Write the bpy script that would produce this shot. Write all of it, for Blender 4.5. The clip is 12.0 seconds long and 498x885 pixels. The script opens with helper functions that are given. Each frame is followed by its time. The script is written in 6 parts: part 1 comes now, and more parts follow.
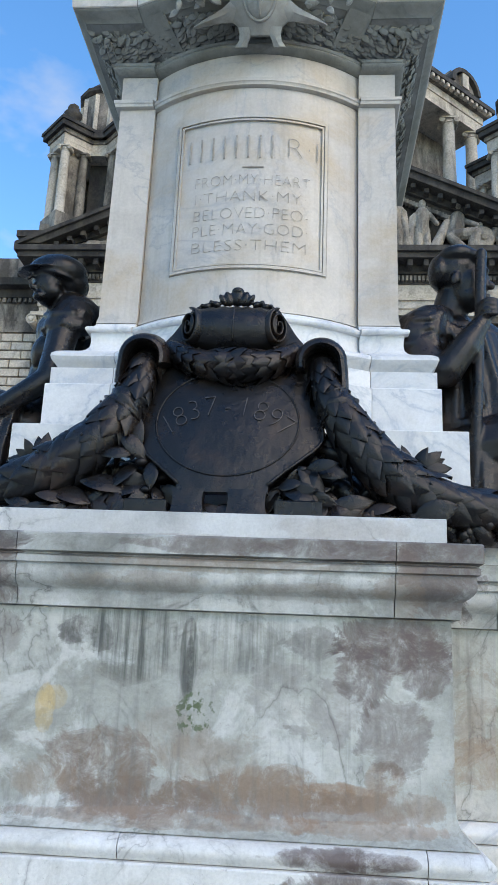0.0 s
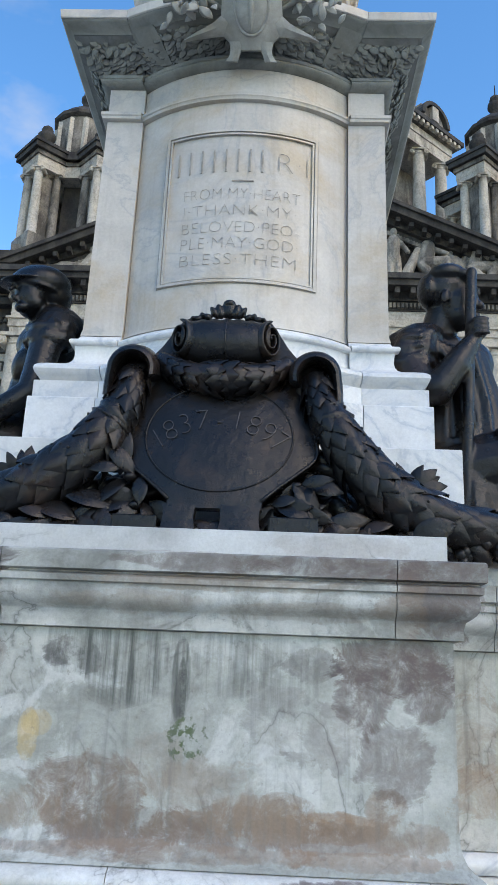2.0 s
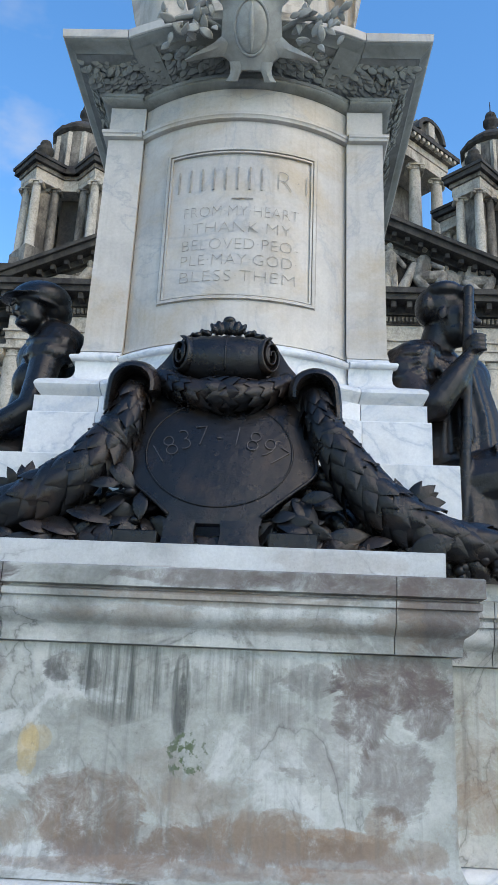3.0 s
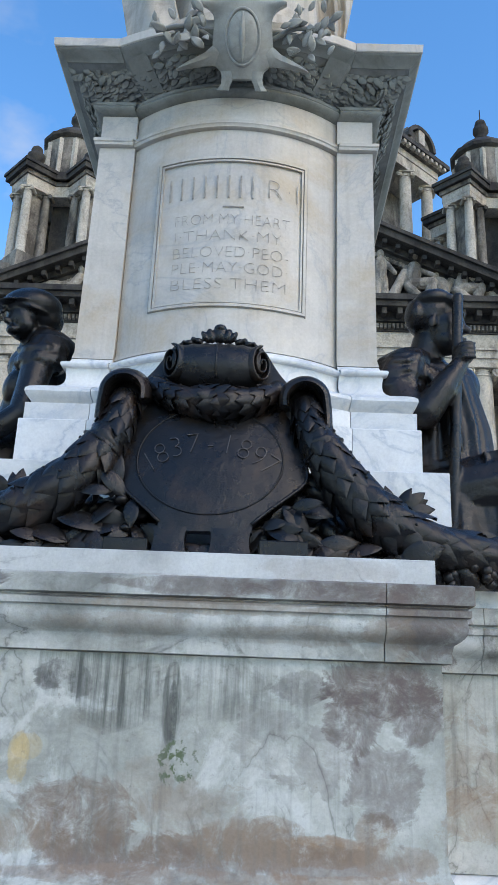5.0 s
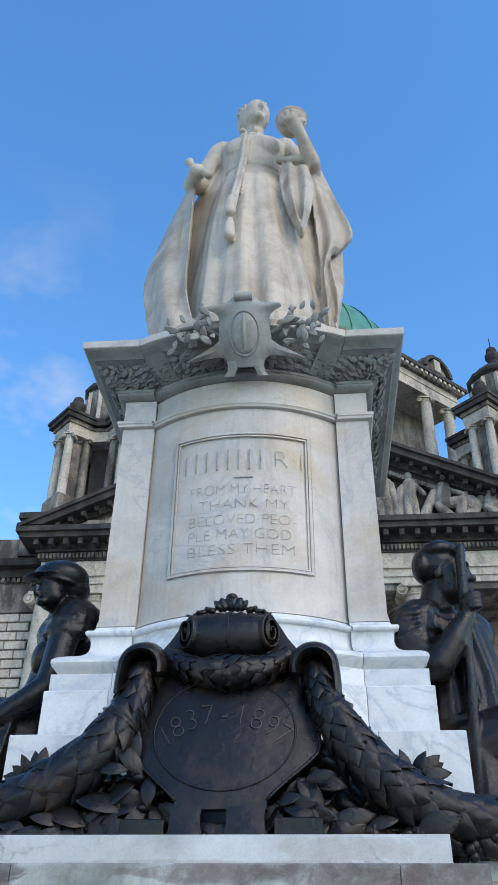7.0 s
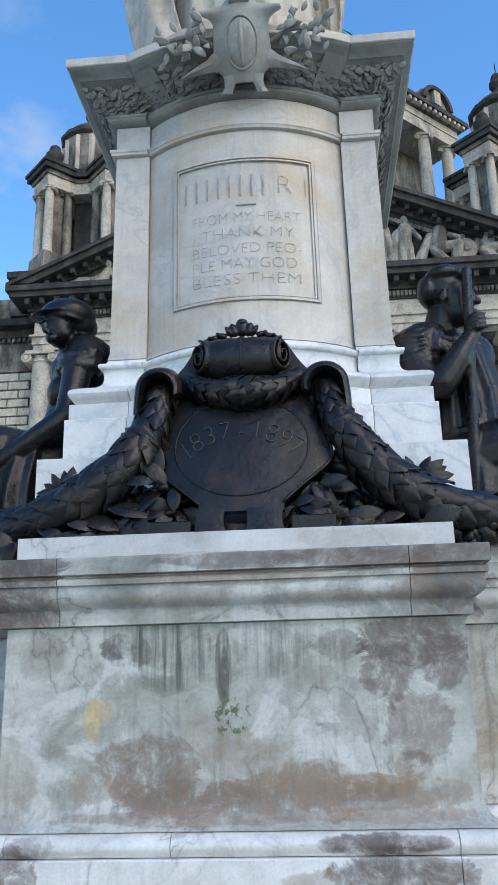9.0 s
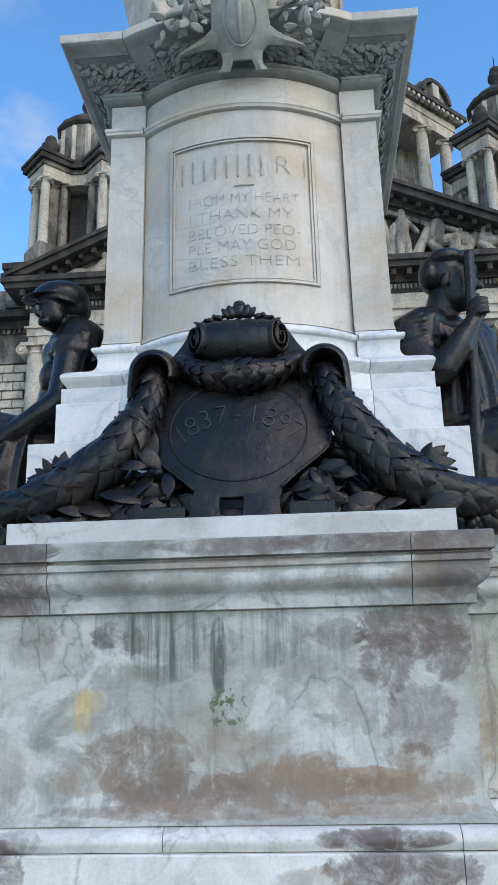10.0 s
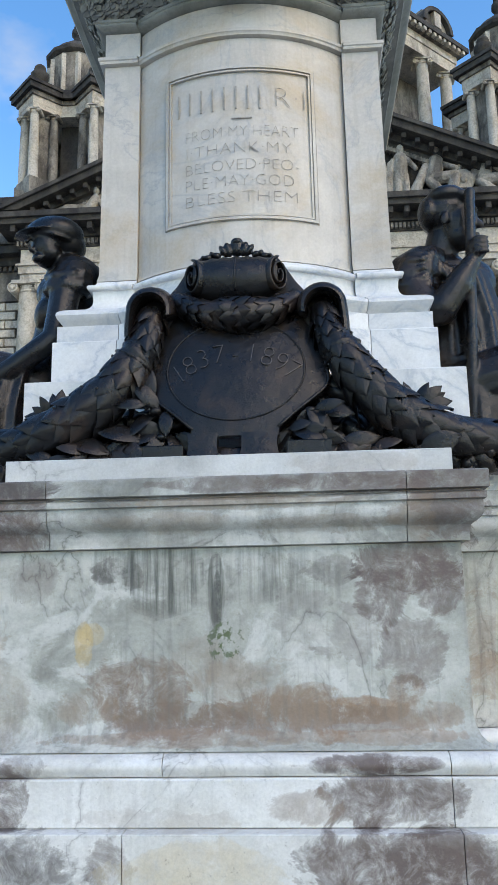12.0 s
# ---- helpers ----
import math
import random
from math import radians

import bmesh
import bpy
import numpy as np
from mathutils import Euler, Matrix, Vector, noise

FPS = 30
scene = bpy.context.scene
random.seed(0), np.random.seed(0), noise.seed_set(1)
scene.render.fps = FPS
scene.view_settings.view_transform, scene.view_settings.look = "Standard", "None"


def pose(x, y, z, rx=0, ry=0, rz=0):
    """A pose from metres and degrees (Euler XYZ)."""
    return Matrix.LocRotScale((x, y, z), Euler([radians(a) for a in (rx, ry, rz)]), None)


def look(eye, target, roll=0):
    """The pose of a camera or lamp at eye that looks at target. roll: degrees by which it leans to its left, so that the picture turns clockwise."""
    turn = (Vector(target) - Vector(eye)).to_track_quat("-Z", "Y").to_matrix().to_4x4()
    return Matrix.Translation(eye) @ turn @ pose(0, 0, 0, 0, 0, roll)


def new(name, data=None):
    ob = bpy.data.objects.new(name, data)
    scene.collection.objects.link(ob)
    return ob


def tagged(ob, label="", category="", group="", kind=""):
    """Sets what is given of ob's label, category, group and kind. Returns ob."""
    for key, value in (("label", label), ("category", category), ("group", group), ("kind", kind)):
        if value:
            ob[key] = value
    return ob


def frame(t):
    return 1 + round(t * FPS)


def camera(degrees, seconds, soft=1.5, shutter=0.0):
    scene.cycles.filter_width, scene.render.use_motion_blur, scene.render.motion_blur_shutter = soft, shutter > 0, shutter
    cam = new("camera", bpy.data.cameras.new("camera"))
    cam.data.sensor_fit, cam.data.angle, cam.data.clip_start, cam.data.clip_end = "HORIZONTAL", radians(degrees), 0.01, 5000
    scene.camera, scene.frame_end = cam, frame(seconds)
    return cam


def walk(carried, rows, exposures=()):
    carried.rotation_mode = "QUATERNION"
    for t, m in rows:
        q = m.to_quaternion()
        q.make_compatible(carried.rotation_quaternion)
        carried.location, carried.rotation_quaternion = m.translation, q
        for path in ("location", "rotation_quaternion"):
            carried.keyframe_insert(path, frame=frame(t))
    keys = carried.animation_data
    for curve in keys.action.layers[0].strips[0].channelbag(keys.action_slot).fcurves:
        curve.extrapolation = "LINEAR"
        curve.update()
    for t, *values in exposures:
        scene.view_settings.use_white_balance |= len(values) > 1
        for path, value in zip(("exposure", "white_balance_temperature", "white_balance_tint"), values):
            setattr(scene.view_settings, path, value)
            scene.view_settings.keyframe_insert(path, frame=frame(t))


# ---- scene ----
# the camera and its way
cam = camera(34.2, 12.0)
EXPOSURE = -0.34
WAY = [
    (0.0, (0.3968, -3.0944, 1.6017), (0.3007, -1.9009, 1.9223), 2.4),
    (0.5, (0.3205, -3.0417, 1.5949), (0.243, -1.8488, 1.9254), 2.4),
    (1.0, (0.2957, -3.0157, 1.5856), (0.2331, -1.824, 1.9241), 2.4),
    (1.5, (0.2957, -2.9952, 1.5837), (0.243, -1.8067, 1.9322), 2.4),
    (2.0, (0.2877, -2.9927, 1.585), (0.2393, -1.8067, 1.944), 2.4),
    (2.5, (0.2784, -3.0095, 1.5887), (0.2325, -1.8271, 1.9588), 2.4),
    (4.5, (0.2685, -3.0275, 1.5912), (0.2362, -1.8488, 1.9756), 2.6),
    (5.0, (0.2747, -3.0337, 1.5937), (0.2449, -1.8557, 1.9805), 2.3),
    (5.5, (0.284, -3.0306, 1.593), (0.2505, -1.8581, 1.996), 1.8),
    (6.0, (0.2908, -3.0535, 1.593), (0.248, -1.8922, 2.0264), 1.1),
    (6.5, (0.367, -3.2699, 1.6693), (0.2871, -2.1638, 2.2242), 0.8),
    (6.7, (0.4309, -3.3523, 1.6885), (0.3342, -2.2785, 2.3011), 0.9),
    (7.2, (0.44, -3.37, 1.66), (0.36, -2.37, 2.36), 0.2),
    (7.7, (0.45, -3.36, 1.62), (0.38, -2.3, 2.2), -1.4),
    (8.3, (0.4458, -3.3468, 1.5602), (0.385, -2.1644, 1.9291), -2.5),
    (8.5, (0.4346, -3.3461, 1.5527), (0.3627, -2.1601, 1.9068), -2.3),
    (9.0, (0.3441, -3.3306, 1.5267), (0.2517, -2.1464, 1.882), -1.5),
    (9.5, (0.2951, -3.2947, 1.5267), (0.2015, -2.1111, 1.8838), -1.2),
    (10.0, (0.3292, -3.2172, 1.5124), (0.243, -2.0299, 1.8596), -1.3),
    (10.5, (0.3305, -3.175, 1.5124), (0.2505, -1.9828, 1.8441), -1.4),
    (11.0, (0.3348, -3.1601, 1.51), (0.261, -1.9623, 1.8212), -1.6),
    (11.5, (0.3336, -3.1924, 1.518), (0.2672, -1.989, 1.81), -1.3),
    (12.0, (0.3119, -3.2308, 1.5019), (0.2325, -2.0212, 1.7611), -1.1),
]
walk(cam, [(t, look(eye, target, roll)) for t, eye, target, roll in WAY],
     [(0.0, EXPOSURE + 0.08, 7950, 10), (2.5, EXPOSURE, 7850, 10), (6.5, EXPOSURE, 7550, 10), (9.5, EXPOSURE, 7750, 10), (12.0, EXPOSURE + 0.06, 8200, 10)])

# ---- light ----
world = bpy.data.worlds.new("sky")
scene.world = world
world.use_nodes = True
wt = world.node_tree
wt.nodes.clear()
SUN_AZ, SUN_EL = 138.0, 38.0   # degrees clockwise from +y, and above the horizon


def sky_nodes():
    n, l = wt.nodes, wt.links
    out = n.new("ShaderNodeOutputWorld")
    bg = n.new("ShaderNodeBackground")
    bg.inputs["Strength"].default_value = 0.15
    sky = n.new("ShaderNodeTexSky")
    sky.sky_type = "NISHITA"
    sky.sun_disc = False
    sky.sun_elevation = radians(SUN_EL)
    sky.sun_rotation = radians(SUN_AZ)
    sky.air_density, sky.dust_density, sky.ozone_density = 1.0, 0.3, 2.0
    tc = n.new("ShaderNodeTexCoord")
    noise_a = n.new("ShaderNodeTexNoise")
    noise_a.inputs["Scale"].default_value = 3.2
    noise_a.inputs["Detail"].default_value = 6.0
    noise_a.inputs["Roughness"].default_value = 0.55
    mp = n.new("ShaderNodeMapping")
    mp.inputs["Location"].default_value = (0.35, 0.1, 0.6)
    mp.inputs["Scale"].default_value = (1.0, 1.0, 1.7)
    ramp = n.new("ShaderNodeValToRGB")
    ramp.color_ramp.elements[0].position, ramp.color_ramp.elements[1].position = 0.50, 0.78
    mix = n.new("ShaderNodeMix")
    mix.data_type = "RGBA"
    mix.inputs["B"].default_value = (7.0, 7.4, 7.9, 1)
    l.new(tc.outputs["Generated"], mp.inputs["Vector"])
    l.new(mp.outputs["Vector"], noise_a.inputs["Vector"])
    l.new(noise_a.outputs["Fac"], ramp.inputs["Fac"])
    sep = n.new("ShaderNodeSeparateXYZ")
    l.new(tc.outputs["Generated"], sep.inputs["Vector"])
    bank = n.new("ShaderNodeMapRange")   # the cloud lies to the east, the rest is clear
    bank.inputs["From Min"].default_value, bank.inputs["From Max"].default_value = -0.10, -0.30
    l.new(sep.outputs["X"], bank.inputs["Value"])
    both = n.new("ShaderNodeMath")
    both.operation = "MULTIPLY"
    l.new(ramp.outputs["Color"], both.inputs[0])
    l.new(bank.outputs["Result"], both.inputs[1])
    low = n.new("ShaderNodeMapRange")   # and low over the roofs
    low.inputs["From Min"].default_value, low.inputs["From Max"].default_value = 0.78, 0.60
    l.new(sep.outputs["Z"], low.inputs["Value"])
    banked = n.new("ShaderNodeMath")
    banked.operation = "MULTIPLY"
    l.new(both.outputs["Value"], banked.inputs[0])
    l.new(low.outputs["Result"], banked.inputs[1])
    l.new(banked.outputs["Value"], mix.inputs["Factor"])
    hue = n.new("ShaderNodeHueSaturation")
    hue.inputs["Saturation"].default_value = 1.31
    hue.inputs["Hue"].default_value = 0.504
    hue.inputs["Value"].default_value = 3.32
    l.new(sky.outputs["Color"], hue.inputs["Color"])
    l.new(hue.outputs["Color"], mix.inputs["A"])
    l.new(mix.outputs["Result"], bg.inputs["Color"])
    l.new(bg.outputs["Background"], out.inputs["Surface"])


sky_nodes()
sun_data = bpy.data.lights.new("sun", "SUN")
sun_data.energy, sun_data.angle, sun_data.color = 1.5, radians(30), (1.0, 0.85, 0.64)
sun = new("sun", sun_data)
az, el = radians(SUN_AZ), radians(SUN_EL)
sun.matrix_basis = look((20 * math.sin(az), 20 * math.cos(az), 20 * math.tan(el)), (0, 0, 0))


# ---- materials ----
def node_kit(name):
    m = bpy.data.materials.new(name)
    m.use_nodes = True
    t = m.node_tree
    return m, t, t.nodes["Principled BSDF"]


def noise_node(t, vec, scale, detail=5.0, rough=0.55, distort=0.0):
    n = t.nodes.new("ShaderNodeTexNoise")
    n.inputs["Scale"].default_value = scale
    n.inputs["Detail"].default_value = detail
    n.inputs["Roughness"].default_value = rough
    n.inputs["Distortion"].default_value = distort
    t.links.new(vec, n.inputs["Vector"])
    return n.outputs["Fac"]


def ramp_node(t, fac, stops):
    r = t.nodes.new("ShaderNodeValToRGB")
    while len(r.color_ramp.elements) < len(stops):
        r.color_ramp.elements.new(0.5)
    for e, (p, c) in zip(r.color_ramp.elements, stops):
        e.position = p
        e.color = (*c, 1) if len(c) == 3 else c
    t.links.new(fac, r.inputs["Fac"])
    return r.outputs["Color"]


def grey(v):
    return (v, v, v)


def mix_node(t, fac, a, b, blend="MIX"):
    m = t.nodes.new("ShaderNodeMix")
    m.data_type = "RGBA"
    m.blend_type = blend
    for sock, v in (("Factor", fac), ("A", a), ("B", b)):
        if isinstance(v, (int, float)):
            m.inputs[sock].default_value = v
        elif isinstance(v, tuple):
            m.inputs[sock].default_value = (*v, 1)
        else:
            t.links.new(v, m.inputs[sock])
    return m.outputs["Result"]


def maths(t, op, a, b=0.0):
    m = t.nodes.new("ShaderNodeMath")
    m.operation = op
    m.use_clamp = False
    for i, v in enumerate((a, b)):
        if isinstance(v, (int, float)):
            m.inputs[i].default_value = v
        else:
            t.links.new(v, m.inputs[i])
    return m.outputs["Value"]


def place(t, scale=(1, 1, 1), loc=(0, 0, 0), per_piece=0.0):
    """World-scale coordinates, shifted from piece to piece where wanted."""
    g = t.nodes.new("ShaderNodeNewGeometry")
    mp = t.nodes.new("ShaderNodeMapping")
    mp.inputs["Scale"].default_value = scale
    mp.inputs["Location"].default_value = loc
    src = g.outputs["Position"]
    if per_piece:
        info = t.nodes.new("ShaderNodeObjectInfo")
        add = t.nodes.new("ShaderNodeVectorMath")
        add.operation = "ADD"
        sc = maths(t, "MULTIPLY", info.outputs["Random"], per_piece)
        t.links.new(src, add.inputs[0])
        t.links.new(sc, add.inputs[1])
        src = add.outputs["Vector"]
    t.links.new(src, mp.inputs["Vector"])
    return mp.outputs["Vector"]


def bump(t, b, height, strength, dist=0.01):
    n = t.nodes.new("ShaderNodeBump")
    n.inputs["Strength"].default_value = strength
    n.inputs["Distance"].default_value = dist
    t.links.new(height, n.inputs["Height"])
    t.links.new(n.outputs["Normal"], b.inputs["Normal"])


def marble(name, base, vein, stain, stain_at, vein_at=0.06, rough=0.45, streak=0.25, vein_scale=1.6):
    """White marble: cloudy body, wandering veins, blotchy stains, run-down streaks."""
    m, t, b = node_kit(name)
    p = place(t, per_piece=3.0)
    body = ramp_node(t, noise_node(t, p, 2.2, 6, 0.6, 0.6), [(0.3, tuple(c * 0.80 for c in base)), (0.55, base), (0.8, tuple(min(1, c * 1.08) for c in base))])
    v = noise_node(t, p, vein_scale, 7, 0.6, 1.3)
    v = maths(t, "ABSOLUTE", maths(t, "SUBTRACT", v, 0.5))
    vmask = ramp_node(t, v, [(0.0, grey(0.75)), (vein_at * 0.35, grey(0.25)), (vein_at, grey(0.0))])
    col = mix_node(t, vmask, body, vein)
    s = noise_node(t, place(t, (1, 1, 1.2), (4, 2, 7)), 1.7, 8, 0.62, 0.4)
    smask = ramp_node(t, s, [(stain_at, grey(0.0)), (stain_at + 0.16, grey(0.8))])
    col = mix_node(t, smask, col, stain)
    k = noise_node(t, place(t, (14, 14, 0.7)), 1.0, 4, 0.6)
    kmask = ramp_node(t, k, [(0.52, grey(0.0)), (0.75, grey(streak))])
    col = mix_node(t, kmask, col, tuple(c * 0.45 for c in stain))
    fine = noise_node(t, p, 60, 4, 0.7)
    col = mix_node(t, 0.18, col, ramp_node(t, fine, [(0.3, grey(0.25)), (0.7, grey(1.0))]), "MULTIPLY")
    t.links.new(col, b.inputs["Base Color"])
    b.inputs["Roughness"].default_value = rough
    bump(t, b, noise_node(t, p, 35, 6, 0.7), 0.25, 0.006)
    return m


MARBLE_SHAFT = marble("pale_marble", (0.57, 0.525, 0.46), (0.40, 0.39, 0.37), (0.47, 0.37, 0.25), 0.50, streak=0.26, vein_at=0.035, vein_scale=1.0)
MARBLE_STEP = marble("white_marble", (0.74, 0.74, 0.725), (0.45, 0.49, 0.53), (0.50, 0.49, 0.45), 0.68, streak=0.06)
# base colour darkened: the shade under the abacus is put into the marble
MARBLE_CAP = marble("shade_grey_marble", (0.285, 0.285, 0.25), (0.20, 0.20, 0.175), (0.14, 0.135, 0.105), 0.46, streak=0.2, rough=0.6)
MARBLE_CARVED = marble("carved_marble", (0.42, 0.41, 0.365), (0.30, 0.30, 0.27), (0.24, 0.22, 0.18), 0.50, streak=0.25, rough=0.6)
MARBLE_STATUE = marble("statue_marble", (0.57, 0.485, 0.38), (0.44, 0.38, 0.30), (0.34, 0.26, 0.18), 0.48, streak=0.45, rough=0.55)


def stained_marble(name, tones, blotches, streak=0.6, bumpy=0.25):
    """Grey-green marble, softly clouded and veined, with brown clouds and dark patches of given place and size."""
    m, t, b = node_kit(name)
    p = place(t)
    n1 = noise_node(t, p, 1.9, 6, 0.55, 0.5)
    n2 = noise_node(t, place(t, (1, 1, 1.3), (5, 0, 2)), 5.0, 10, 0.70, 0.5)
    body = ramp_node(t, maths(t, "ADD", maths(t, "MULTIPLY", n1, 0.6), maths(t, "MULTIPLY", n2, 0.4)), list(zip((0.34, 0.45, 0.54, 0.66), tones)))
    v = maths(t, "ABSOLUTE", maths(t, "SUBTRACT", noise_node(t, place(t, (1, 1, 0.7), (1, 0, 3)), 1.7, 6, 0.55, 0.9), 0.5))
    vm = maths(t, "MULTIPLY", ramp_node(t, v, [(0.0, grey(0.8)), (0.006, grey(0.3)), (0.03, grey(0.0))]), ramp_node(t, n1, [(0.42, grey(0.0)), (0.58, grey(1.0))]))
    col = mix_node(t, vm, body, tuple(c * 0.5 for c in tones[1]))
    pale = noise_node(t, place(t, loc=(3, 1, 5)), 3.0, 8, 0.66, 0.4)
    col = mix_node(t, ramp_node(t, pale, [(0.54, grey(0.0)), (0.60, grey(0.6)), (0.70, grey(0.75))]), col, (0.60, 0.60, 0.56))
    ragged = maths(t, "SUBTRACT", noise_node(t, place(t, (1, 1, 1.25)), 3.0, 12, 0.70, 0.9), 0.5)
    inside = ramp_node(t, noise_node(t, place(t, loc=(7, 3, 1)), 9.0, 10, 0.76, 0.5), [(0.38, grey(0.22)), (0.46, grey(0.7)), (0.56, grey(1.0))])
    k = noise_node(t, place(t, (30, 30, 0.8)), 1.0, 4, 0.6)
    runs = ramp_node(t, noise_node(t, place(t, (34, 34, 1.6), (3, 0, 0)), 1.0, 6, 0.68), [(0.40, grey(0.05)), (0.62, grey(1.0))])
    tufts = ramp_node(t, noise_node(t, place(t, loc=(1, 1, 1)), 42, 4, 0.65), [(0.50, grey(0.0)), (0.58, grey(1.0))])

    for cx, cz, rx, rz, colour, strength, edge in blotches:
        g = t.nodes.new("ShaderNodeNewGeometry")
        w = t.nodes.new("ShaderNodeVectorMath")
        w.operation = "SUBTRACT"
        w.inputs[1].default_value = (cx, 0, cz)
        t.links.new(g.outputs["Position"], w.inputs[0])
        sc = t.nodes.new("ShaderNodeVectorMath")
        sc.operation = "MULTIPLY"
        sc.inputs[1].default_value = (1 / rx, 0, 1 / rz)
        t.links.new(w.outputs["Vector"], sc.inputs[0])
        ln = t.nodes.new("ShaderNodeVectorMath")
        ln.operation = "LENGTH"
        t.links.new(sc.outputs["Vector"], ln.inputs[0])
        d = maths(t, "ADD", ln.outputs["Value"], maths(t, "MULTIPLY", ragged, 3.0 * edge))
        mask = ramp_node(t, d, [(0.50, grey(strength)), (0.88, grey(strength * 0.82)), (1.04, grey(strength * 0.32)), (1.16, grey(strength * 0.12)), (1.5, grey(0.0))])
        grain = runs if colour is SOOT else tufts if colour is MOSS else inside
        col = mix_node(t, maths(t, "MULTIPLY", mask, grain), col, colour)
    kk = maths(t, "MULTIPLY", k, maths(t, "ADD", noise_node(t, place(t, (1.5, 1.5, 1.5), (9, 0, 0)), 1.0, 3, 0.5), 0.5))
    col = mix_node(t, ramp_node(t, kk, [(0.55, grey(0.0)), (0.76, grey(streak * 0.7))]), col, (0.14, 0.135, 0.12))
    specks = noise_node(t, place(t, loc=(2, 8, 4)), 38, 5, 0.7)
    col = mix_node(t, ramp_node(t, specks, [(0.62, grey(0.0)), (0.72, grey(0.5))]), col, (0.17, 0.15, 0.13))
    fine = noise_node(t, p, 90, 4, 0.75)
    col = mix_node(t, 0.22, col, ramp_node(t, fine, [(0.3, grey(0.35)), (0.6, grey(1.0))]), "MULTIPLY")
    t.links.new(col, b.inputs["Base Color"])
    b.inputs["Roughness"].default_value = 0.5
    bump(t, b, noise_node(t, p, 30, 9, 0.7), bumpy, 0.006)
    return m


BROWN, DARK, UMBER = (0.185, 0.125, 0.088), (0.075, 0.060, 0.055), (0.255, 0.180, 0.125)
OCHRE, SOOT, MOSS, PLUM = (0.55, 0.36, 0.10), (0.05, 0.055, 0.045), (0.07, 0.10, 0.035), (0.115, 0.078, 0.066)
RUST = (0.26, 0.145, 0.075)
DIE_TONES = ((0.165, 0.155, 0.13), (0.315, 0.315, 0.275), (0.435, 0.435, 0.39), (0.57, 0.565, 0.515))
MARBLE_DADO = stained_marble("stained_marble", DIE_TONES, [
    (-0.34, 1.20, 0.22, 0.15, BROWN, 0.95, 0.75), (-0.20, 1.13, 0.28, 0.07, BROWN, 0.85, 0.7), (0.12, 1.13, 0.26, 0.07, BROWN, 0.9, 0.7), (0.05, 1.25, 0.20, 0.09, UMBER, 0.5, 0.9),
    (0.34, 1.205, 0.10, 0.05, UMBER, 0.9, 0.5), (0.50, 1.15, 0.18, 0.05, RUST, 0.9, 0.5), (0.45, 1.12, 0.32, 0.05, BROWN, 0.7, 0.6), (0.67, 1.22, 0.07, 0.06, UMBER, 0.9, 0.5),
    (0.24, 1.16, 0.16, 0.08, UMBER, 0.8, 0.7), (0.74, 1.13, 0.14, 0.05, UMBER, 0.7, 0.8), (-0.52, 1.17, 0.14, 0.08, UMBER, 0.7, 0.8), (-0.10, 1.06, 0.60, 0.03, UMBER, 0.75, 0.7), (0.60, 1.06, 0.30, 0.025, RUST, 0.5, 0.8), (-0.10, 1.34, 0.10, 0.10, UMBER, 0.35, 1.0), (0.30, 1.50, 0.12, 0.10, PLUM, 0.30, 1.0), (0.70, 1.67, 0.22, 0.11, PLUM, 0.90, 0.9), (0.60, 1.56, 0.12, 0.13, PLUM, 0.85, 0.85), (0.81, 1.60, 0.10, 0.13, PLUM, 0.85, 0.8), (0.70, 1.38, 0.15, 0.14, PLUM, 0.65, 0.9), (0.50, 1.44, 0.14, 0.12, PLUM, 0.4, 1.0), (0.42, 1.67, 0.10, 0.06, DARK, 0.5, 0.9),
    (-0.55, 1.40, 0.035, 0.085, OCHRE, 0.5, 0.6), (-0.52, 1.44, 0.05, 0.04, OCHRE, 0.35, 0.7), (-0.46, 1.68, 0.08, 0.06, DARK, 0.85, 0.8), (-0.36, 1.66, 0.05, 0.06, DARK, 0.6, 0.8), (-0.86, 1.18, 0.10, 0.16, UMBER, 0.35, 0.9), (-0.74, 1.66, 0.10, 0.10, PLUM, 0.4, 0.9),
    (-0.035, 1.60, 0.035, 0.15, SOOT, 1.0, 0.10), (-0.03, 1.56, 0.018, 0.12, (0.06, 0.06, 0.05), 0.95, 0.10), (-0.24, 1.66, 0.17, 0.17, SOOT, 0.9, 0.25), (0.14, 1.66, 0.14, 0.12, SOOT, 0.45, 0.35), (-0.44, 1.70, 0.10, 0.10, SOOT, 0.6, 0.35), (0.30, 1.62, 0.16, 0.14, SOOT, 0.35, 0.4),
    (-0.02, 1.41, 0.05, 0.07, MOSS, 0.95, 1.7), (0.07, 1.44, 0.03, 0.03, MOSS, 0.8, 1.6), (2.0, 1.3, 0.9, 0.5, UMBER, 0.6, 0.9), (1.3, 1.2, 0.4, 0.12, RUST, 0.5, 0.9), (-1.6, 1.3, 0.6, 0.4, UMBER, 0.5, 0.9)])
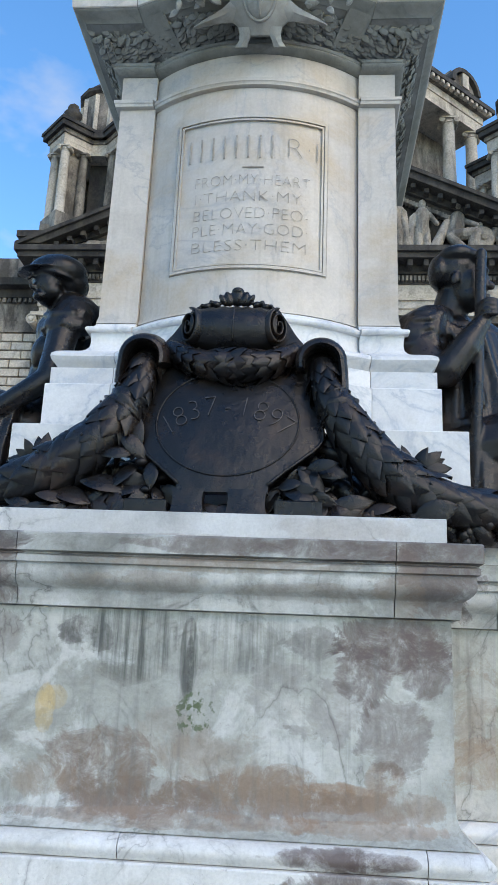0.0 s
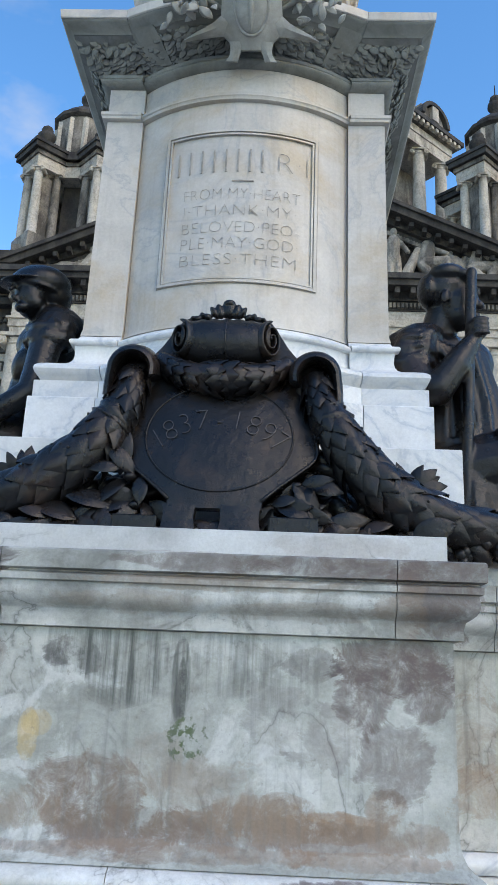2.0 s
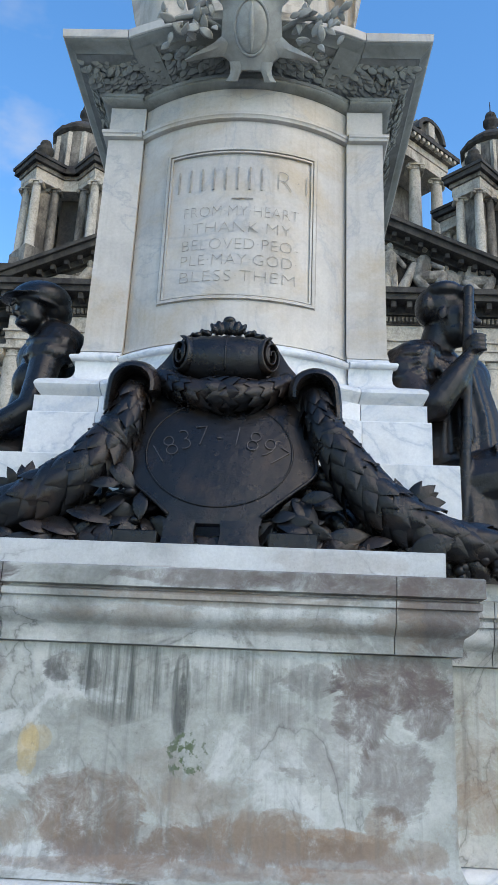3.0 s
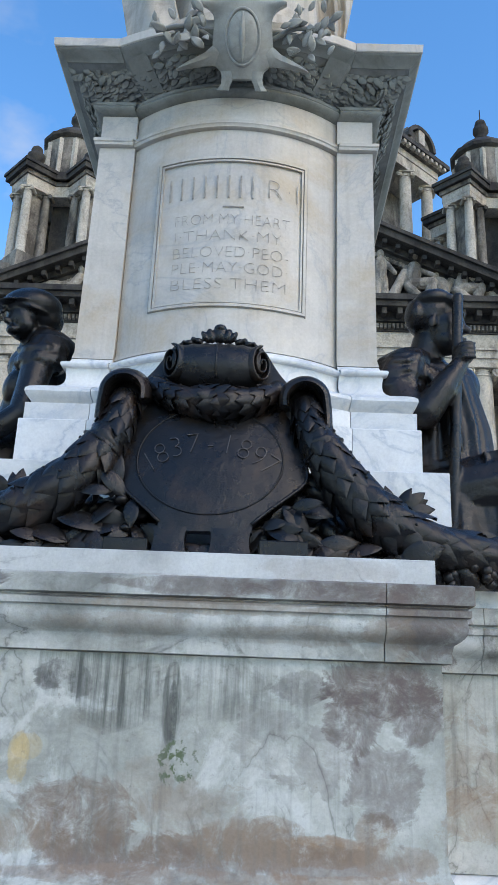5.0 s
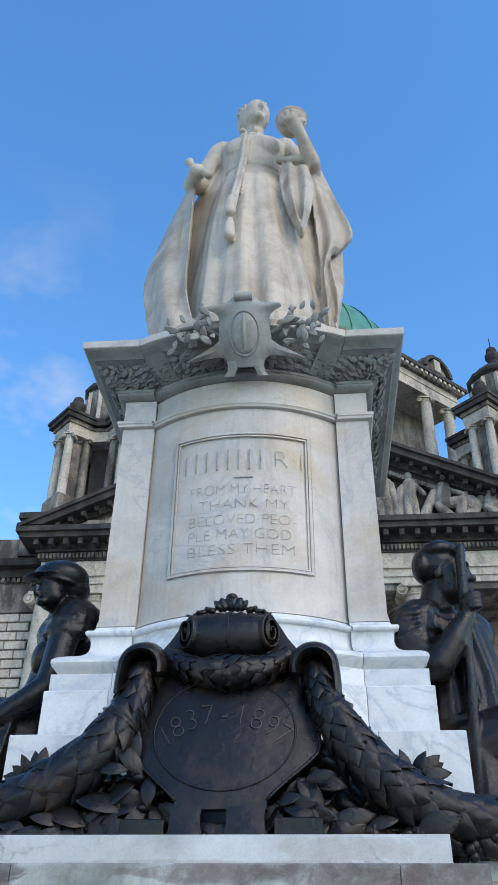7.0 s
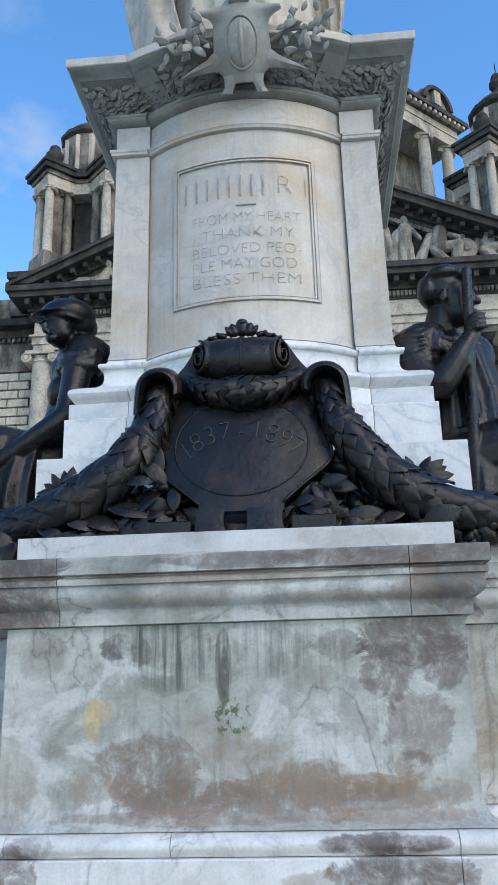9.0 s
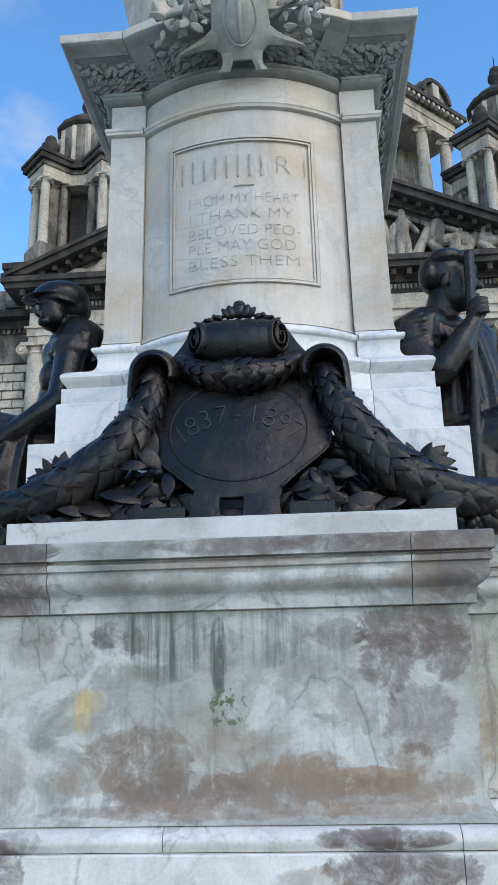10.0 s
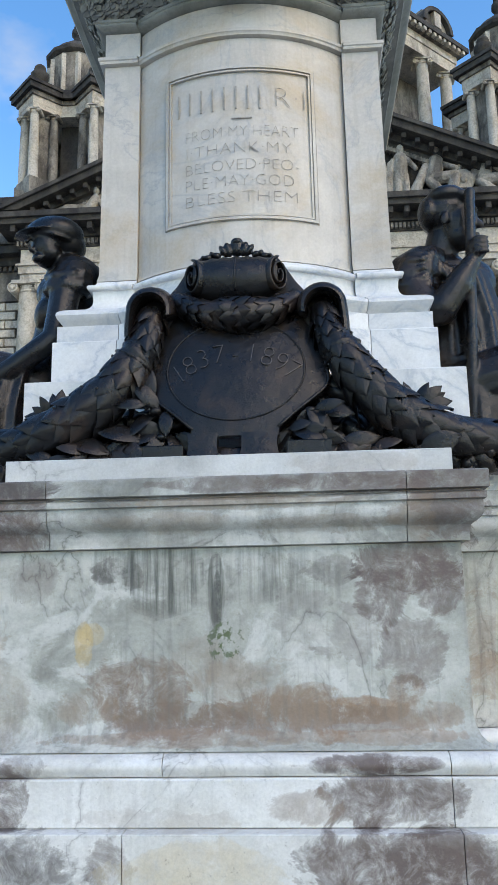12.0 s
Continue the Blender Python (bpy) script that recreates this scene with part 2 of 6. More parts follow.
MARBLE_CORNICE = stained_marble("weathered_marble", ((0.105, 0.095, 0.082), (0.235, 0.235, 0.21), (0.395, 0.395, 0.36), (0.60, 0.595, 0.56)), [
    (0.92, 1.92, 0.22, 0.16, PLUM, 0.85, 1.1), (0.72, 1.86, 0.10, 0.10, UMBER, 0.5, 1.1), (0.50, 2.00, 0.32, 0.05, PLUM, 0.85, 0.8), (0.0, 2.00, 0.30, 0.03, PLUM, 0.7, 0.9), (0.20, 1.95, 0.9, 0.012, DARK, 0.7, 0.4), (-0.25, 1.86, 0.25, 0.04, UMBER, 0.35, 1.0), (-0.96, 1.90, 0.30, 0.24, PLUM, 0.97, 0.6), (-0.80, 2.01, 0.16, 0.05, DARK, 0.8, 0.7), (0.05, 1.93, 0.5, 0.025, UMBER, 0.55, 0.9), (0.45, 1.84, 0.35, 0.03, UMBER, 0.4, 0.9), (1.4, 1.9, 0.2, 0.14, DARK, 0.6, 0.9),
    (0.62, 0.64, 0.50, 0.16, PLUM, 0.95, 0.8), (-0.80, 0.66, 0.26, 0.15, DARK, 0.85, 0.8), (-0.05, 0.62, 0.36, 0.12, (0.55, 0.47, 0.33), 0.6, 0.8), (-0.40, 0.70, 0.10, 0.12, PLUM, 0.7, 0.9)], 0.4)
MARBLE_BASE = stained_marble("streaked_white_marble", ((0.46, 0.445, 0.41), (0.62, 0.61, 0.575), (0.71, 0.70, 0.67), (0.78, 0.775, 0.75)), [
    (0.52, 0.975, 0.28, 0.035, PLUM, 0.95, 0.6), (0.60, 0.86, 0.28, 0.10, PLUM, 0.9, 0.8), (0.28, 0.84, 0.14, 0.06, UMBER, 0.55, 0.9), (0.62, 0.66, 0.40, 0.13, PLUM, 0.95, 0.7), (-0.72, 0.66, 0.28, 0.13, DARK, 0.85, 0.8), (-0.40, 0.68, 0.10, 0.10, PLUM, 0.7, 0.9), (-0.1, 0.64, 0.34, 0.1, (0.58, 0.50, 0.36), 0.65, 0.7), (-0.80, 0.86, 0.09, 0.12, PLUM, 0.85, 0.9), (-0.74, 0.97, 0.10, 0.04, PLUM, 0.6, 0.9), (-0.3, 0.80, 0.3, 0.04, UMBER, 0.25, 1.0)], 0.15)
MARBLE_SLAB = stained_marble("slab_marble", ((0.36, 0.355, 0.34), (0.49, 0.49, 0.475), (0.57, 0.57, 0.555), (0.66, 0.66, 0.645)), [(0.0, 2.04, 0.6, 0.02, UMBER, 0.4, 0.9), (0.5, 2.1, 0.3, 0.04, UMBER, 0.3, 0.9)], 0.1)


def bronze():
    m, t, b = node_kit("dark_bronze")
    p = place(t)
    col = ramp_node(t, noise_node(t, p, 4.0, 7, 0.65, 0.6), [(0.3, (0.003, 0.003, 0.0033)), (0.52, (0.008, 0.0074, 0.0075)), (0.66, (0.027, 0.017, 0.012))])
    t.links.new(col, b.inputs["Base Color"])
    b.inputs["Metallic"].default_value = 0.0
    b.inputs["IOR"].default_value = 1.40
    rr = ramp_node(t, noise_node(t, p, 9.0, 6, 0.65), [(0.3, grey(0.20)), (0.7, grey(0.42))])
    t.links.new(rr, b.inputs["Roughness"])
    bump(t, b, maths(t, "ADD", noise_node(t, p, 24, 8, 0.68), maths(t, "MULTIPLY", noise_node(t, p, 5, 3, 0.5), 2.0)), 0.45, 0.012)
    return m


BRONZE = bronze()


def stone(name, base, soot, soot_at=0.5, rough=0.85):
    """Weathered facade limestone with soot drifts."""
    m, t, b = node_kit(name)
    p = place(t, per_piece=5.0)
    body = ramp_node(t, noise_node(t, p, 1.2, 6, 0.6), [(0.3, tuple(c * 0.75 for c in base)), (0.7, base)])
    s = noise_node(t, place(t, (1.2, 1.2, 0.5)), 1.1, 8, 0.65, 0.3)
    col = mix_node(t, ramp_node(t, s, [(soot_at, grey(0.0)), (soot_at + 0.2, grey(0.85))]), body, soot)
    patch = noise_node(t, place(t, (1, 1, 0.8), (2, 5, 1)), 3.0, 8, 0.72, 0.4)
    col = mix_node(t, ramp_node(t, patch, [(0.50, grey(0.0)), (0.66, grey(0.45))]), col, tuple(c * 1.3 for c in soot))
    col = mix_node(t, 0.5, col, ramp_node(t, noise_node(t, p, 12, 6, 0.75), [(0.32, grey(0.35)), (0.62, grey(1.15))]), "MULTIPLY")
    t.links.new(col, b.inputs["Base Color"])
    b.inputs["Roughness"].default_value = rough
    bump(t, b, noise_node(t, p, 9, 8, 0.75), 0.7, 0.05)
    return m


STONE = stone("facade_limestone", (0.37, 0.325, 0.265), (0.035, 0.030, 0.025), 0.38)
STONE_PALE = stone("pale_limestone", (0.62, 0.55, 0.45), (0.10, 0.082, 0.065), 0.52)
RELIEF = stone("relief_limestone", (0.46, 0.41, 0.34), (0.06, 0.052, 0.044), 0.44)
# soot-black cornice stone; in the turret core its dark stands in for shade
STONE_DARK = stone("soot_and_shade_limestone", (0.080, 0.070, 0.058), (0.013, 0.011, 0.010), 0.41)


def plain(name, colour, rough=0.8, scale=8.0, vary=0.3, metal=0.0):
    m, t, b = node_kit(name)
    p = place(t)
    col = ramp_node(t, noise_node(t, p, scale, 6, 0.6), [(0.3, tuple(c * (1 - vary) for c in colour)), (0.7, tuple(min(1, c * (1 + vary)) for c in colour))])
    t.links.new(col, b.inputs["Base Color"])
    b.inputs["Roughness"].default_value = rough
    b.inputs["Metallic"].default_value = metal
    bump(t, b, noise_node(t, p, scale * 6, 4, 0.6), 0.3, 0.01)
    return m


COPPER = plain("green_copper", (0.055, 0.22, 0.165), 0.6, 0.8)
DARK_GLASS = plain("dark_glazing", (0.02, 0.02, 0.022), 0.2, 1.0)
PAVING = plain("paving", (0.30, 0.29, 0.27), 0.85, 1.5)
GROOVE = plain("letter_grime", (0.33, 0.30, 0.26), 0.9, 20.0)
ROOF = plain("slate_roof", (0.09, 0.09, 0.10), 0.7, 2.0)


# ---- mesh helpers ----
def thing(name, label, category, at=(0, 0, 0), group="", kind=""):
    ob = new(name)
    ob.empty_display_size = 0.1
    ob.matrix_basis = pose(*at)
    return tagged(ob, label, category, group, kind)


def mesh_of(name, bm, material, smooth=False):
    bmesh.ops.recalc_face_normals(bm, faces=bm.faces)
    me = bpy.data.meshes.new(name)
    bm.to_mesh(me)
    bm.free()
    me.materials.append(material)
    if smooth:
        me.shade_smooth()
    return me


def part(name, bm, material, parent, label="", smooth=False):
    """One bmesh, in world metres, as one mesh object under its thing."""
    top = parent
    at = Vector((0, 0, 0))
    while top is not None:
        at += top.matrix_basis.translation
        top = top.parent
    if bm.verts and at.length > 1e-9:
        bmesh.ops.translate(bm, verts=bm.verts, vec=-at)
    ob = new(name, mesh_of(name, bm, material, smooth))
    ob.parent = parent
    return tagged(ob, label)


def soften(ob, angle=35):
    ob.data.shade_smooth()
    ob.data.set_sharp_from_angle(angle=radians(angle))
    return ob


def solo(name, bm, material, label, category, group="", kind="", smooth=False):
    return tagged(new(name, mesh_of(name, bm, material, smooth)), label, category, group, kind)


def loft(bm, rings, close_ends=True, closed=True):
    """Rings of equal length, joined into a skin."""
    rows = [[bm.verts.new(p) for p in r] for r in rings]
    n = len(rows[0])
    for a, b in zip(rows, rows[1:]):
        for i in range(n if closed else n - 1):
            j = (i + 1) % n
            bm.faces.new((a[i], a[j], b[j], b[i]))
    if close_ends:
        bm.faces.new(list(reversed(rows[0])))
        bm.faces.new(rows[-1])
    return bm


def box(bm, x0, x1, y0, y1, z0, z1):
    r = [(x0, y0), (x1, y0), (x1, y1), (x0, y1)]
    return loft(bm, [[(x, y, z0) for x, y in r], [(x, y, z1) for x, y in r]])


def lathe(bm, cx, cy, profile, n=20, squash=1.0):
    return loft(bm, [[(cx + r * math.cos(2 * math.pi * i / n), cy + r * squash * math.sin(2 * math.pi * i / n), z) for i in range(n)] for r, z in profile])


def rect_ring(hx, y0, y1, z, cx=0.0):
    return [(cx - hx, y0, z), (cx + hx, y0, z), (cx + hx, y1, z), (cx - hx, y1, z)]


# ---- ground and lower pedestal ----
bm = bmesh.new()
box(bm, -900, 900, -900, 900, -0.4, 0.0)
solo("ground", bm, PAVING, "grey paved forecourt in front of the monument", "ground", kind="structure")

DIE_X, DIE_Y, WING_Y, WING_X = 0.912, -0.062, 0.53, 3.2
lower = thing("marble_plinth", "weathered white marble plinth, streaked with brown and black stains", "plinth", (0, DIE_Y, 0))


def course(parent, name, profile, x0, x1, yf, material, ends=(True, True), back=2.9, label=""):
    """One stone of a moulded course: profile rows of (projection, z); outer ends return round the corner."""
    bm = bmesh.new()
    rings = []
    for off, z in profile:
        a = x0 - off if ends[0] else x0 + 0.0015
        b = x1 + off if ends[1] else x1 - 0.0015
        rings.append([(a, yf - off, z), (b, yf - off, z), (b, back, z), (a, back, z)])
    loft(bm, rings)
    return soften(part(name, bm, material, parent, label), 28)


def arc_profile(p0, p1, bulge, n=6):
    """Rows from p0 to p1, bowed outwards by bulge of their distance."""
    (a, za), (b, zb) = p0, p1
    nx, nz = (zb - za), -(b - a)
    return [(a + (b - a) * i / n + bulge * nx * math.sin(math.pi * i / n), za + (zb - za) * i / n + bulge * nz * math.sin(math.pi * i / n)) for i in range(n + 1)]


CORNICE = [(0.0, 1.766), (0.030, 1.768), (0.032, 1.806), (0.037, 1.826)] + arc_profile((0.040, 1.830), (0.078, 1.914), 0.22) + \
          [(0.079, 1.918), (0.092, 1.922), (0.093, 1.945), (0.080, 1.951), (0.080, 1.957), (0.103, 1.962), (0.104, 2.026), (0.098, 2.032)]
TORUS = [(0.060, 0.938), (0.092, 0.939)] + arc_profile((0.094, 0.942), (0.088, 1.006), 0.30) + [(0.072, 1.012), (0.06, 1.016)]
FOOT = [(0.068, 1.019), (0.062, 1.026), (0.040, 1.040), (0.020, 1.062), (0.006, 1.095), (0.0, 1.13), (0.0, 1.764)]


def moulded_row(parent, name, profile, joints, half, yf, material):
    xs = [-half, *joints, half]
    for i, (a, b) in enumerate(zip(xs, xs[1:])):
        course(parent, name, profile, a, b, yf, material, (i == 0, i == len(xs) - 2))


moulded_row(lower, "base_block", [(0.36, 0.0), (0.36, 0.48), (0.35, 0.49)], (-0.40, 0.55), DIE_X, DIE_Y, MARBLE_CORNICE)
moulded_row(lower, "base_block", [(0.19, 0.492), (0.19, 0.766), (0.186, 0.77)], (-0.35, 0.815), DIE_X, DIE_Y, MARBLE_BASE)
moulded_row(lower, "base_block", [(0.115, 0.772), (0.118, 0.776), (0.118, 0.930), (0.114, 0.936)], (-0.94, 0.80), DIE_X, DIE_Y, MARBLE_BASE)
moulded_row(lower, "torus_block", TORUS, (-0.84, -0.225, 0.802), DIE_X, DIE_Y, MARBLE_BASE)
moulded_row(lower, "die", FOOT, (), DIE_X, DIE_Y, MARBLE_DADO)
moulded_row(lower, "cornice_block", CORNICE, (-0.688, 0.706), DIE_X, DIE_Y, MARBLE_CORNICE)
course(lower, "top_slab", [(0.0, 2.030), (0.0, 2.144), (-0.003, 2.147)], -0.915, 0.915, 0.0, MARBLE_SLAB, (False, False))
for side in (-1, 1):
    x0, x1 = sorted((side * 0.80, side * WING_X))
    wing = thing("side_plinth", "stained marble side plinth set back beside the die", "plinth", (side * 2.0, WING_Y, 0), "side plinths")
    for name, prof, mat in (("base_block", [(0.19, 0.0), (0.19, 0.768)], MARBLE_CORNICE), ("base_block", [(0.117, 0.772), (0.117, 0.935)], MARBLE_BASE),
                            ("torus_block", TORUS, MARBLE_STEP), ("die", FOOT, MARBLE_DADO)):
        course(wing, name, prof, x0, x1, WING_Y, mat, (False, False), 2.8)
    j = side * 1.20
    for a, b in ((x0, j), (j, x1)) if side > 0 else ((x0, j), (j, x1)):
        course(wing, "cornice_block", CORNICE, a, b, WING_Y, MARBLE_CORNICE, (False, False), 2.8)
    course(wing, "top_slab", [(0.0, 2.031), (0.0, 2.120)], x0, x1, WING_Y + 0.02, MARBLE_STEP, (False, False), 2.8)

# ---- upper pedestal: flat corner piers either side of a bowed front ----
CX, CY = 0.02, 1.83
PIER_X, PIER_Y, INNER, SAG = 0.833, 1.054, 0.612, 0.186
upper = thing("marble_pedestal", "pale marble pedestal with bowed front, moulded base and inscription panel", "pedestal", (CX, CY, 2.147))


def arc_y(x, half, yf, sag):
    """The y of the bow at x, for a bow that springs at half from the plane yf."""
    r = (half * half + sag * sag) / (2 * sag)
    return yf - sag + r - math.sqrt(max(0.0, r * r - x * x))


def recess(out):
    """How far the bow springs behind the piers' faces: less where the mouldings reach out."""
    return 0.032 * max(0.0, 1 - out / 0.2)


def bow_ring(z, ox, oy, trim=0.0015, n=24):
    half = INNER + 0.33 * ox - trim
    yf = PIER_Y - oy
    pts = [(CX - half + 2 * half * i / n, 0) for i in range(n + 1)]
    ring = [(x, arc_y(x - CX, half, yf + recess(oy), SAG + recess(oy) - 0.1 * oy), z) for x, _ in pts]
    return ring + [(CX + half, CY, z), (CX - half, CY, z)]


def pier_ring(z, ox, oy, side, trim=0.0015):
    a = CX + side * (INNER + 0.33 * ox + trim)
    b = CX + side * (PIER_X + ox)
    y0, y1 = PIER_Y - oy, 2 * CY - PIER_Y + oy
    return [(a, y0, z), (b, y0, z), (b, y1, z), (a, y1, z)] if side > 0 else [(b, y0, z), (a, y0, z), (a, y1, z), (b, y1, z)]


def pedestal_course(name, profile, material, label="", piers=True, name_pier=None):
    """A course in three stones: left pier, bow, right pier; profile rows of (z, side projection, front projection)."""
    bm = bmesh.new()
    loft(bm, [bow_ring(z, ox, oy) for z, ox, oy in profile])
    made = [soften(part(name, bm, material, upper, label), 30)]
    for side in (-1, 1):
        bm = bmesh.new()
        loft(bm, [pier_ring(z, ox, oy, side) for z, ox, oy in profile])
        made.append(soften(part(name_pier or name, bm, material, upper, label), 30))
    return made


def swell(z0, z1, o0, o1, bulge, k=1.15, n=7):
    return [(z, o, o * k) for o, z in arc_profile((o0, z0), (o1, z1), bulge, n)]


pedestal_course("step", [(2.147, 0.30, 0.32), (2.704, 0.30, 0.32), (2.708, 0.297, 0.317)], MARBLE_STEP)
pedestal_course("step", [(2.711, 0.19, 0.225), (2.952, 0.19, 0.225), (2.956, 0.187, 0.222)], MARBLE_STEP)
pedestal_course("moulding", [(2.958, 0.172, 0.205), (3.050, 0.172, 0.205), (3.054, 0.160, 0.19)]
                + swell(3.056, 3.172, 0.140, 0.120, 0.46) + swell(3.175, 3.318, 0.112, 0.030, -0.26)
                + [(3.320, 0.048, 0.052)] + swell(3.322, 3.350, 0.050, 0.048, 0.25) + [(3.353, 0.025, 0.025), (3.385, 0.008, 0.008)], MARBLE_STEP)
pedestal_course("shaft", [(3.388, 0.012, 0.012), (3.43, 0.002, 0.002), (4.79, -0.008, -0.008)], MARBLE_SHAFT, name_pier="pilaster")
pedestal_course("band", [(4.792, 0.0, 0.0), (4.797, 0.018, 0.018), (4.812, 0.022, 0.022), (4.818, 0.028, 0.028), (4.838, 0.028, 0.028), (4.842, 0.0, 0.0)], MARBLE_SHAFT)
pedestal_course("frieze", [(4.844, -0.008, -0.008), (5.02, -0.008, -0.008)], MARBLE_SHAFT)
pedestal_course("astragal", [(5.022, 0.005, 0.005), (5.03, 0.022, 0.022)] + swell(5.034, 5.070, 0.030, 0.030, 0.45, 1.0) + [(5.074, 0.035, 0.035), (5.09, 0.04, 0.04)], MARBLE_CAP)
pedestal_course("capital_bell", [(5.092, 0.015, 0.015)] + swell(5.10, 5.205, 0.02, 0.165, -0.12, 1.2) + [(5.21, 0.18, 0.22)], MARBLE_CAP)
# split from the pale abacus so the soffit takes the painted-in shade
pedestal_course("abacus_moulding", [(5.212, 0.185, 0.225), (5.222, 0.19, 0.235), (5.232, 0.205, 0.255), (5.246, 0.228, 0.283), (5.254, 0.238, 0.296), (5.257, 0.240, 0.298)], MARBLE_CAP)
pedestal_course("abacus", [(5.259, 0.242, 0.300), (5.264, 0.248, 0.306), (5.312, 0.252, 0.312), (5.316, 0.248, 0.308)], MARBLE_SHAFT)

# the panel frame let into the bowed front
PX, PZ0, PZ1 = 0.432, 3.638, 4.596


def bow_point(x, z, out):
    return (CX + x, arc_y(x, INNER, PIER_Y + recess(0), SAG + recess(0)) - out, z)


def bow_strip(bm, x0, x1, z0, z1, out, thick=0.03, n=16):
    rings = []
    for i in range(n + 1):
        x = x0 + (x1 - x0) * i / n
        rings.append([bow_point(x, z0, out), bow_point(x, z1, out), bow_point(x, z1, out - thick), bow_point(x, z0, out - thick)])
    return loft(bm, rings)


def panel_frame():
    for k, (grow, w, out, mat) in enumerate(((0.0, 0.016, 0.014, MARBLE_SHAFT), (-0.022, 0.010, 0.009, MARBLE_SHAFT), (-0.016, 0.006, 0.004, GROOVE), (0.005, 0.005, 0.0025, GROOVE))):
        bm = bmesh.new()
        x, z0, z1 = PX + grow, PZ0 - grow, PZ1 + grow
        bow_strip(bm, -x, x, z0, z0 + w, out)
        bow_strip(bm, -x, x, z1 - w, z1, out)
        bow_strip(bm, -x, -x + w, z0 + w, z1 - w, out, n=1)
        bow_strip(bm, x - w, x, z0 + w, z1 - w, out, n=1)
        part("panel_frame", bm, mat, upper, "moulded marble frame of the inscription panel" if k == 0 else "")


panel_frame()

# ---- the town hall behind ----
BY, EAVES = 24.0, 16.3
hall = thing("town_hall", "grand sooty limestone town hall with pediment, turrets and copper dome", "building", (0, 30, 0))


def column(parent, x, y, z0, z1, r, material, capital=True, n=18):
    bm = bmesh.new()
    h = z1 - z0
    prof = [(r * 1.3, z0), (r * 1.3, z0 + 0.12 * r * 2), (r * 1.15, z0 + 0.2 * r * 2), (r, z0 + 0.3 * r * 2), (r, z0 + h * 0.35), (r * 0.86, z1 - r * 0.9), (r * 0.95, z1 - r * 0.8), (r * 0.88, z1 - r * 0.7), (r * 0.95, z1 - r * 0.35)]
    lathe(bm, x, y, prof, n)
    ob = soften(part("column", bm, material, parent), 40)
    if capital:
        bm = bmesh.new()
        box(bm, x - r * 1.15, x + r * 1.15, y - r * 1.15, y + r * 1.15, z1 - r * 0.28, z1)
        part("capital", bm, material, ob)
        for sx in (-1, 1):
            bm = bmesh.new()
            rings = []
            for q, yy in ((0.42, 1.1), (0.42, -1.08), (0.33, -1.10), (0.31, -1.02), (0.22, -1.02), (0.20, -1.14), (0.02, -1.18)):
                rings.append([(x + sx * r * 1.08 + q * r * math.cos(a * math.pi / 6), y + yy * r, z1 - r * 0.55 + q * r * math.sin(a * math.pi / 6)) for a in range(12)])
            loft(bm, rings)
            part("volute", bm, material, ob)
    return ob


def entablature(parent, x0, x1, yf, back, levels, name="entablature", ends=(True, True)):
    """Rows of (name, z0, z1, projection, material)."""
    for nm, z0, z1, off, mat in levels:
        bm = bmesh.new()
        box(bm, x0 - (off if ends[0] else 0), x1 + (off if ends[1] else 0), yf - off, back, z0, z1)
        part(nm, bm, mat, parent)


def dentils(parent, x0, x1, y, z0, z1, w, gap, depth, material, name="dentil"):
    bm = bmesh.new()
    x = x0
    while x < x1:
        box(bm, x, x + w, y - depth, y + 0.05, z0, z1)
        x += w + gap
    return tagged(part(name, bm, material, parent), kind="stuff")


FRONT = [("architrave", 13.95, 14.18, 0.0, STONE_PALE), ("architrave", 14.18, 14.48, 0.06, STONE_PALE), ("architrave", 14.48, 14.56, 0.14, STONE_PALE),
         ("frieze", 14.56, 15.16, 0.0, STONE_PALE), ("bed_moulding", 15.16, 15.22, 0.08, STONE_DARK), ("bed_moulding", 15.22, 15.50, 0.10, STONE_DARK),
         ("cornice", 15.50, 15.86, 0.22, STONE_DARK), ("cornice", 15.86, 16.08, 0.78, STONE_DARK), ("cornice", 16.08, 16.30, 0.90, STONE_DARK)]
entablature(hall, -10.0, 10.0, BY + 0.5, BY + 4.0, FRONT)
dentils(hall, -10.1, 10.1, BY + 0.40, 15.24, 15.42, 0.085, 0.065, 0.12, STONE)
dentils(hall, -10.2, 10.2, BY + 0.28, 15.60, 15.84, 0.18, 0.40, 0.46, STONE_DARK, "modillion")
for x in (-9.75, -7.75, -4.2, 4.2, 8.1, 9.9):
    column(hall, x, BY + 1.0, 5.0, 13.95, 0.48, STONE_PALE)

